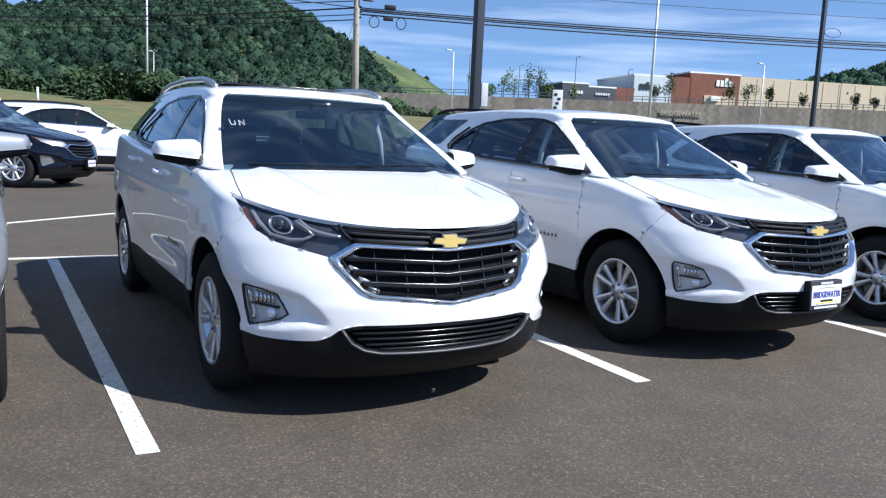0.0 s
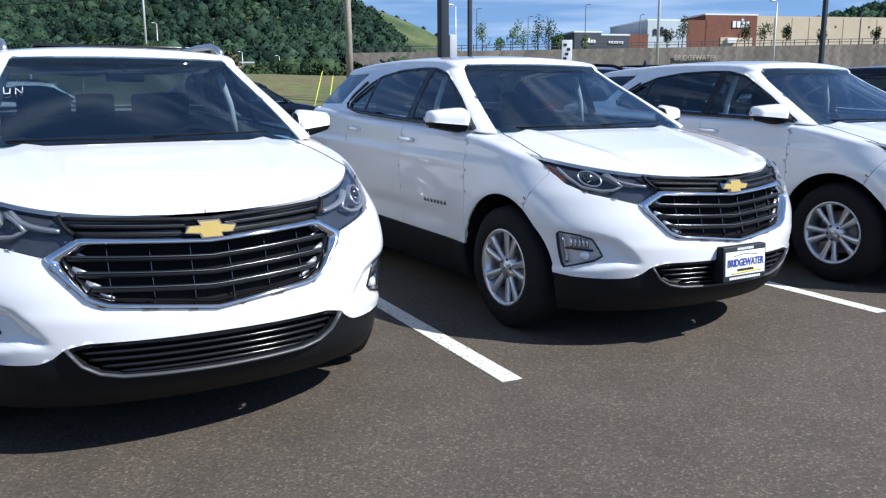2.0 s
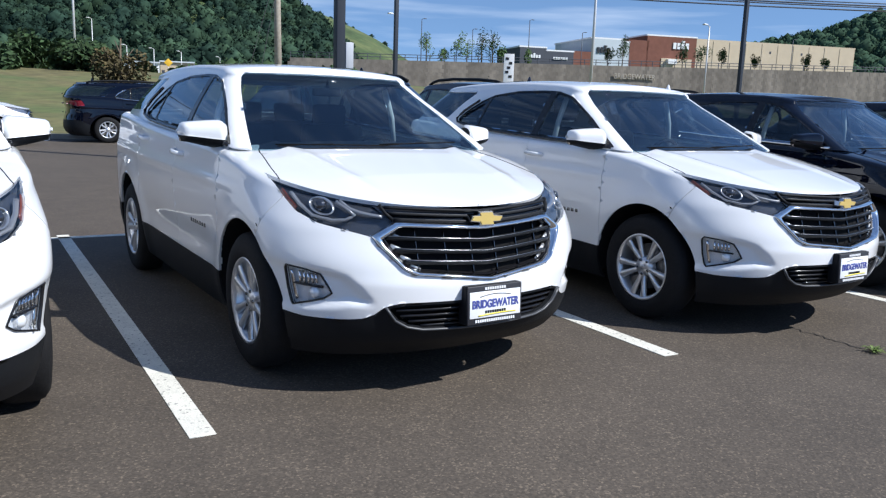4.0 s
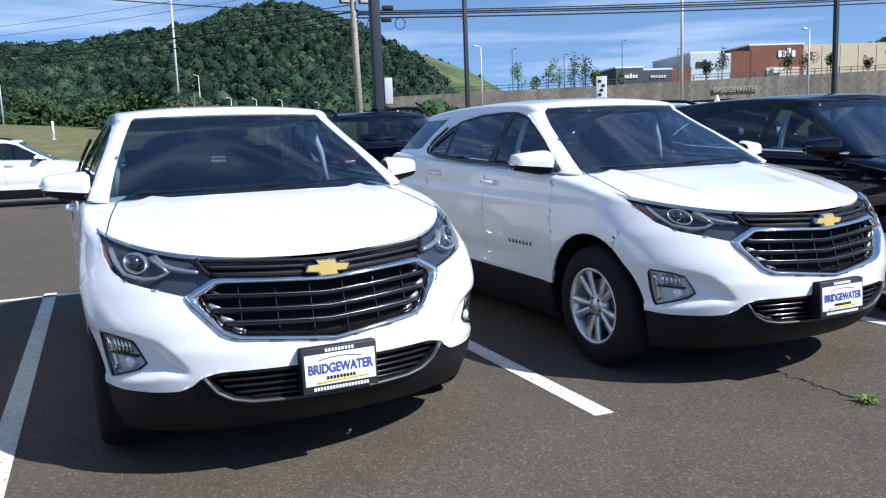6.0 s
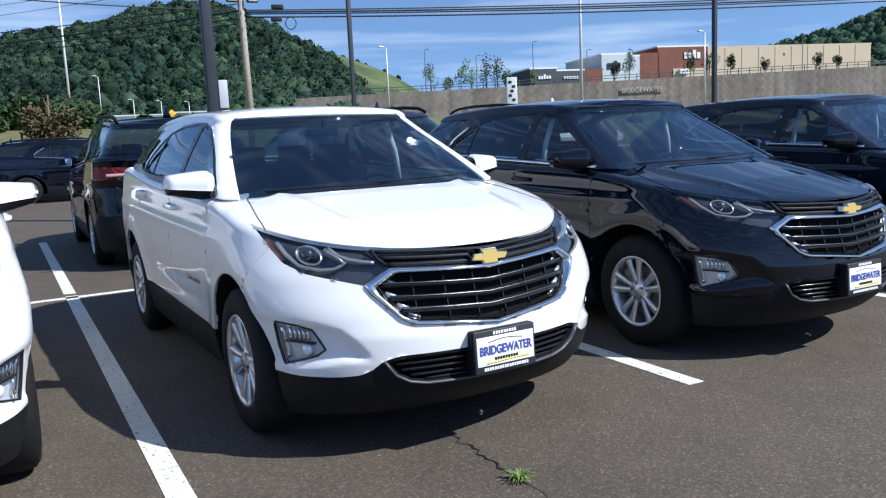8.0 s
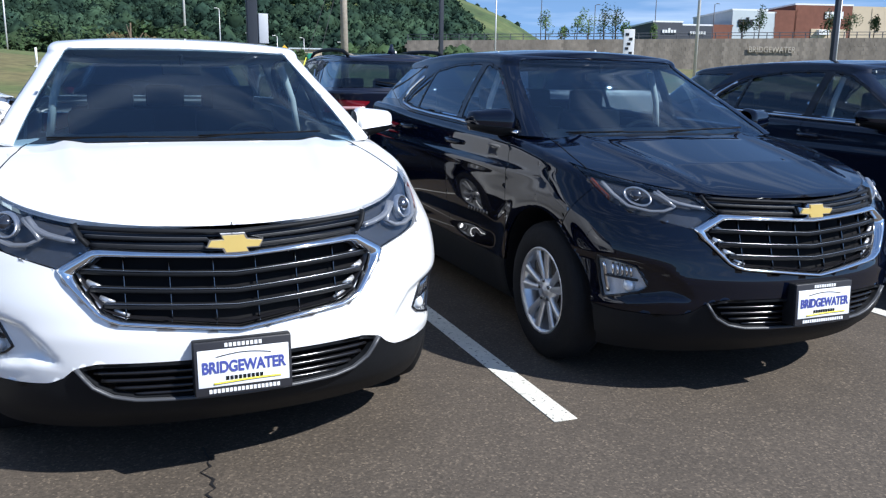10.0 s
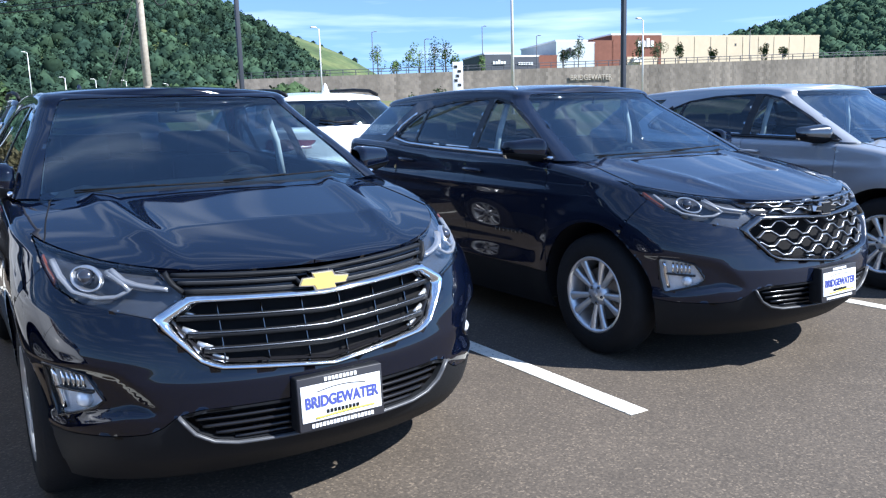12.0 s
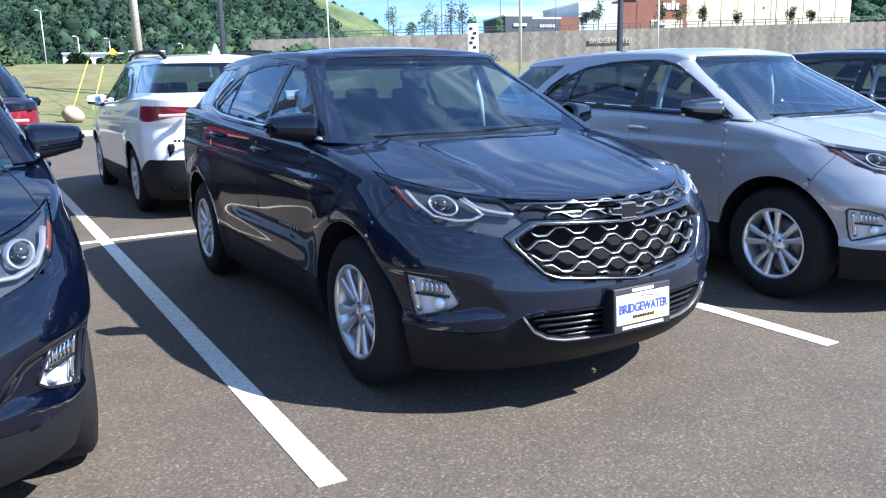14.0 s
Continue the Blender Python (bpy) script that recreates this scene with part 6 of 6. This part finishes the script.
def woods(name, places, label, mat="leaf_far"):
    """Far tree crowns, each one with its own uneven outline."""
    r = np.random.default_rng(7)
    n, m = len(places), len(ICO)
    p = np.array([q[0][:] for q in places])
    s = np.array([q[1] for q in places])
    jag = 1 + r.normal(0, 0.13, (n, m, 1))
    v = ICO[None] * jag * s[:, None, None] * np.array([0.80, 0.80, 0.92]) + p[:, None] + np.array([0, 0, 0.5])[None, None] * s[:, None, None]
    f = (ICO_F[None] + (np.arange(n) * m)[:, None, None]).reshape(-1, 3)
    me = bpy.data.meshes.new(name)
    me.from_pydata(v.reshape(-1, 3).tolist(), [], f.tolist())
    me.materials.append(M[mat])
    me.polygons.foreach_set("use_smooth", [True] * len(me.polygons))
    tagged(new(name, me), label, "woods", "", "stuff")
    # sprays of leaves over the crowns
    k = 64
    d = r.normal(0, 1, (n, k, 3))
    d /= np.linalg.norm(d, axis=2, keepdims=True)
    d[:, :, 2] = np.abs(d[:, :, 2]) * 1.1 - 0.25
    c = p[:, None] + np.array([0, 0, 0.5]) * s[:, None, None] + d * s[:, None, None] * r.uniform(0.70, 1.15, (n, k, 1))
    a = r.normal(0, 1, (n, k, 3))
    a /= np.linalg.norm(a, axis=2, keepdims=True)
    b = np.cross(a, r.normal(0, 1, (n, k, 3)))
    b /= np.linalg.norm(b, axis=2, keepdims=True)
    l = s[:, None, None] * r.uniform(0.09, 0.21, (n, k, 1))
    q = np.stack((c - a * l, c + b * l * 0.6, c + a * l, c - b * l * 0.6), 2).reshape(-1, 3)
    me = bpy.data.meshes.new(name + "_leaves")
    me.from_pydata(q.tolist(), [], np.arange(len(q)).reshape(-1, 4).tolist())
    me.materials.append(M[mat])
    tagged(new(name + "_leaves", me), label + ", outer sprays", "woods", "", "stuff")


rng = random.Random(21)
places = []
for i in range(8200):
    az_ = rng.uniform(-24, 27)
    u = rng.random() ** 0.8 * 1.02
    lim = 1.02 if az_ < 17.5 else max(0.15, 0.96 - (az_ - 17.5) * 0.085)
    if u > lim or (az_ > 15 and u > lim - 0.1 and rng.random() < 0.5):
        continue
    places.append((hill_point(az_, u, crest, 260, 640), rng.uniform(2.3, 4.6) * (1.5 if rng.random() < 0.12 else 1)))
for i in range(9):
    places.append((hill_point(18.0 + i * 0.9 + rng.uniform(-0.3, 0.3), 0.99, crest, 260, 640), rng.uniform(1.5, 3.0)))
woods("hill_woods", places, "dense dark green woods on the hill")
places = []
for i in range(1300):
    az_ = rng.uniform(43, 70)
    places.append((hill_point(az_, 0.35 + rng.random() * 0.67, crest_b, 420, 720), rng.uniform(4, 7.5)))
# these crowns carry the haze in their colour
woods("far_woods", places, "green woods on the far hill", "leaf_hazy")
places = []
for i in range(900):
    az_ = rng.uniform(-24, 26)
    d = rng.uniform(150, 275)
    x, y = 4 + d * math.sin(radians(az_)), -3 + d * math.cos(radians(az_))
    if d < 240 and (4.0 < az_ < 13.0 or -3 < az_ < 1):
        continue
    places.append((Vector((x, y, float(land(x, y)) + 0.5)), rng.uniform(1.6, 3.4)))
woods("valley_woods", places, "lighter green trees at the hill's foot", "leaf")


# ---- buildings, wall and stores ----
def at(az, d, z=0.0):
    az += 0.6
    return Vector((3.65 + d * math.sin(radians(az)), -3.1 + d * math.cos(radians(az)), z))


def block(name, parent, a, b, z0, z1, thick, mat, label="", cap_=None):
    """An upright block whose face runs from a to b and which reaches thick metres behind it."""
    d = (b - a)
    d.z = 0
    back = Vector((-d.y, d.x, 0)).normalized() * thick
    if back.dot(Vector((a.x, a.y, 0))) < 0:
        back = -back
    bm = bmesh.new()
    lo = [bm.verts.new((p.x, p.y, z0)) for p in (a, b, b + back, a + back)]
    hi = [bm.verts.new((p.x, p.y, z1)) for p in (a, b, b + back, a + back)]
    bm.faces.new(lo); bm.faces.new(hi)
    for i in range(4):
        bm.faces.new((lo[i], lo[(i + 1) % 4], hi[(i + 1) % 4], hi[i]))
    return part(name, bm, mat, parent, label, smooth=False)


def low_building(az0, az1, d, h, mat, label):
    z = float(land(*at((az0 + az1) / 2, d)[:2]))
    b = tagged(new("low_building"), label, "building")
    block("wall", b, at(az0, d), at(az1, d), z, z + h, 12, mat)
    block("roof", b, at(az0 - 0.05, d - 0.5), at(az1 + 0.05, d - 0.5), z + h, z + h + 0.35, 13, M["grey_wall"])
    n = 6
    for i in range(n):
        p, q = at(az0, d - 0.06).lerp(at(az1, d - 0.06), (i + 0.25) / n), at(az0, d - 0.06).lerp(at(az1, d - 0.06), (i + 0.75) / n)
        block("window", b, p, q, z + h * 0.25, z + h * 0.6, 0.08, M["dark_wall"])


low_building(5.6, 9.3, 205, 4.2, M["sign_white"], "low white building among trees")
low_building(9.4, 11.6, 225, 5.2, M["beige"], "low beige building below the hill")
low_building(-2.6, -0.6, 190, 3.6, M["sign_white"], "low white roadside building")

# retaining wall, in stepped courses, with rail and letters
wall = tagged(new("retaining_wall"), "long grey-brown block retaining wall with a rail", "wall", "", "structure")
WA, WB = at(17.5, 160), at(66, 232)


def wall_top(t):
    return 10.0 + 3.0 * t


for k in range(14):
    bm = bmesh.new()
    n = 210
    for i in range(n):
        t0, t1 = (i + (0.5 if k % 2 else 0)) / n, (i + 0.985 + (0.5 if k % 2 else 0)) / n
        a, b = WA.lerp(WB, t0), WA.lerp(WB, t1)
        z0, z1 = wall_top(t0) * k / 14, wall_top(t0) * (k + 0.985) / 14
        off = Vector((0.65, 0.75, 0)) * (0.08 * k + 0.012 * ((i * 7 + k * 3) % 3))
        vs = [bm.verts.new((p.x + off.x, p.y + off.y, z)) for p, z in ((a, z0), (b, z0), (b, z1), (a, z1))]
        bk = [bm.verts.new((v.co.x + 1.4, v.co.y + 1.6, v.co.z)) for v in vs]
        bm.faces.new(vs)
        for j in range(4):
            bm.faces.new((vs[j], vs[(j + 1) % 4], bk[(j + 1) % 4], bk[j]))
    o = part("course", bm, M["block"], wall, smooth=False)
    tagged(o, kind="stuff")
bm = bmesh.new()
vs = [bm.verts.new(p) for p in ((WA.x + 1.2, WA.y + 1.2, 9.8), (WB.x + 1.2, WB.y + 1.2, 12.8), (WB.x + 330, WB.y + 260, 12.9), (WA.x + 120, WA.y + 420, 12.0))]
bm.faces.new(vs)
tagged(part("upper_ground", bm, M["hillgrass"]), "level ground above the retaining wall", "ground", "", "structure")
rail = tagged(new("fence"), "thin dark rail along the top of the wall", "fence")
for i in range(70):
    p = WA.lerp(WB, i / 69)
    bm = bmesh.new()
    box(bm, (p.x + 1.5, p.y + 1.5, wall_top(i / 69) + 0.55), (0.12, 0.12, 1.3))
    part("post", bm, M["dark_wall"], rail, smooth=False)
for h in (0.6, 1.15):
    bm = bmesh.new()
    tube(bm, [(p.x + 1.5, p.y + 1.5, wall_top(t) + h) for t in np.linspace(0, 1, 12) for p in (WA.lerp(WB, t),)], 0.07, 5)
    part("rail", bm, M["dark_wall"], rail)


def wall_hit(az):
    """Where a bearing meets the wall."""
    az += 0.6
    d = Vector((math.sin(radians(az)), math.cos(radians(az))))
    e = (WB - WA).xy
    o = Vector((3.7, -3.2))
    w = WA.xy - o
    k = (w.x * e.y - w.y * e.x) / (d.x * e.y - d.y * e.x)
    p = o + d * k
    return p, (p - WA.xy).length / e.length


p, t = wall_hit(42.0)
me = text_mesh("BRIDGEWATER", 1.6, 0.10, 0.84)
ang = math.degrees(math.atan2(WB.y - WA.y, WB.x - WA.x))
o = tagged(part("wall_lettering", me, M["concrete"]), "pale raised letters on the retaining wall", "sign")
o.matrix_basis = pose(p.x + 0.30, p.y + 0.35, wall_top(t) * 0.80, 90, 0, ang)
p, t = wall_hit(33.1)
sgn = tagged(new("pylon_sign"), "white pylon sign with black marks", "sign")
sgn.matrix_basis = pose(p.x - 14, p.y - 21, 0, 0, 0, -33)
bm = bmesh.new()
box(bm, (0, 0, 5.4), (1.75, 0.5, 10.8), 0.05)
part("panel", bm, M["sign_white"], sgn)
for i in range(5):
    bm = bmesh.new()
    box(bm, (-0.3 + 0.3 * ((i * 2) % 3), -0.27, 10.0 - 0.75 * i), (0.55, 0.04, 0.42))
    part("mark", bm, M["sign_black"], sgn, smooth=False)


def store(az0, az1, el0, el1, mat, label, d=312.0, base=2.1, depth=30, sign=None, cap_mat="sign_white"):
    b = tagged(new("store"), label, "store", "stores on the hill")
    a, c = at(az0, d / math.cos(radians(az0 - 15))), at(az1, d / math.cos(radians(az1 - 15)))
    dm = ((a - Vector((3.7, -3.2, 0))).length + (c - Vector((3.7, -3.2, 0))).length) / 2
    z1 = 1.4 + dm * math.tan(radians((el0 + el1) / 2 + 0.85))
    z0 = 1.4 + dm * math.tan(radians(base + 0.75)) - 3
    block("wall", b, a, c, z0, z1 - 0.6, depth, mat)
    u = (c - a).normalized() * 0.3
    block("parapet", b, a - u, c + u, z1 - 0.6, z1, depth + 0.4, M[cap_mat])
    fwd = Vector((a.y - c.y, c.x - a.x, 0)).normalized()
    if fwd.dot(a) > 0:
        fwd = -fwd
    if sign:
        n, s0, s1, h0, h1, sm = sign
        for i in range(n):
            p, q = a.lerp(c, s0 + (s1 - s0) * i / n) + fwd * 0.4, a.lerp(c, s0 + (s1 - s0) * (i + 0.72) / n) + fwd * 0.4
            top = h1 if i % 3 != 2 else h1 + 0.05
            block("sign_letter", b, p, q, z0 + (z1 - z0) * h0, z0 + (z1 - z0) * (top if n < 6 else h1), 0.3, M[sm])
    return b, a, c, z0, z1, fwd


store(34.2, 36.05, 3.42, 3.75, M["dark_wall"], "dark-fronted store with a pale parapet", sign=(5, 0.3, 0.8, 0.62, 0.72, "sign_white"))
store(36.05, 37.95, 3.25, 3.45, M["dark_wall"], "low dark store front", sign=(6, 0.25, 0.8, 0.65, 0.74, "sign_white"))
store(37.95, 39.2, 3.25, 3.35, M["brick"], "low brick store front", cap_mat="brick")
store(39.15, 41.25, 4.1, 4.4, M["grey_wall"], "pale grey store front with a dark sign", sign=(4, 0.18, 0.62, 0.62, 0.76, "sign_black"), depth=40)
store(41.25, 41.75, 4.0, 4.1, M["grey_wall"], "pale grey store wing")
store(41.7, 43.0, 4.1, 4.15, M["brick"], "red brick store wing", cap_mat="brick")
b, a, c, z0, z1, fwd = store(42.9, 46.15, 4.5, 4.4, M["brick"], "red brick store with a white sign", sign=(4, 0.52, 0.86, 0.70, 0.84, "sign_white"), depth=34)
block("shopfront", b, a.lerp(c, 0.30) + fwd * 0.3, a.lerp(c, 0.92) + fwd * 0.3, z0, z0 + (z1 - z0) * 0.48, 0.4, M["beige"])
block("canopy", b, a.lerp(c, 0.40) + fwd * 2.0, a.lerp(c, 0.58) + fwd * 2.0, z0 + (z1 - z0) * 0.36, z0 + (z1 - z0) * 0.46, 2.0, M["sign_white"])
b, a, c, z0, z1, fwd = store(46.15, 55.8, 4.15, 3.75, M["beige"], "long plain beige store wall", depth=34, cap_mat="beige")
for i in range(9):
    p = a.lerp(c, (i + 1) / 10) + fwd * 0.15
    block("pilaster", b, p, p + (c - a).normalized() * 0.7, z0, z1 - 0.7, 0.2, M["beige"])
for i in range(2):
    p = a.lerp(c, 0.45 + 0.2 * i) + fwd * 0.1
    block("wall_lamp", b, p, p + (c - a).normalized() * 0.8, z0 + (z1 - z0) * 0.72, z0 + (z1 - z0) * 0.78, 0.3, M["dark_wall"])

rng = random.Random(31)
for az_, h in ((26.9, 5.0), (28.2, 3.2), (29.1, 3.6), (29.9, 4.6), (31.0, 5.6), (31.8, 6.0), (32.4, 3.0), (34.4, 2.6), (40.2, 3.8), (41.2, 4.4), (45.4, 4.0), (46.6, 4.4), (48.0, 3.6), (50.2, 2.8), (53.3, 3.0), (54.6, 2.6)):
    p, t = wall_hit(az_)
    tree("small_tree", p.x + 4, p.y + 5, wall_top(t) - 0.2, h * 1.25, h * 0.42, "leaf_young" if az_ < 40 else "leaf", "slim young tree above the retaining wall", int(az_ * 10), 0.22, 420, "young trees on the wall", True, 1.7)
for az_, h in ((30.2, 5.4), (32.0, 6.6), (34.2, 6.4), (36.0, 4.6), (20.5, 3.6), (22.0, 3.0)):
    p, t = wall_hit(az_)
    tree("bush", p.x - 5, p.y - 7, 0.8, h, h * 0.5, "leaf", "dark shrub before the retaining wall", int(az_ * 13), 0.3, 500, "shrubs at the wall", False, 1.2)
for az_, h in ((25.6, 6.5), (29.5, 4.8), (33.8, 7.2), (37.8, 5.0), (52.5, 5.2)):
    p, t = wall_hit(az_)
    pl = post("street_lamp", p.x + 9, p.y + 9, wall_top(t) + h - 1.5, 0.11, M["dark_wall"], "dark lamp post above the wall", head=0.6)

# road signs, and cars far off
for az_, d, m, w, h, z, lab in ((11.2, 125, "sign_green", 1.5, 1.2, 1.6, "green road sign on posts"), (9.6, 128, "sign_yellow", 0.9, 0.9, 2.8, "yellow diamond road sign")):
    q = at(az_, d)
    s = tagged(new("road_sign"), lab, "road sign")
    s.matrix_basis = pose(q.x, q.y, float(land(q.x, q.y)), 0, 0, -az_)
    bm = bmesh.new()
    box(bm, (0, 0, z), (w, 0.04, h), 0.01, None if w > 1 else pose(0, 0, 0, 0, 0, 0))
    if w < 1:
        bmesh.ops.rotate(bm, cent=(0, 0, z), matrix=Matrix.Rotation(radians(45), 3, "Y"), verts=bm.verts[:])
    part("panel", bm, M[m], s)
    bm = bmesh.new()
    tube(bm, [(0, 0.05, 0), (0, 0.05, z)], 0.04, 6)
    part("post", bm, M["white_steel"], s)
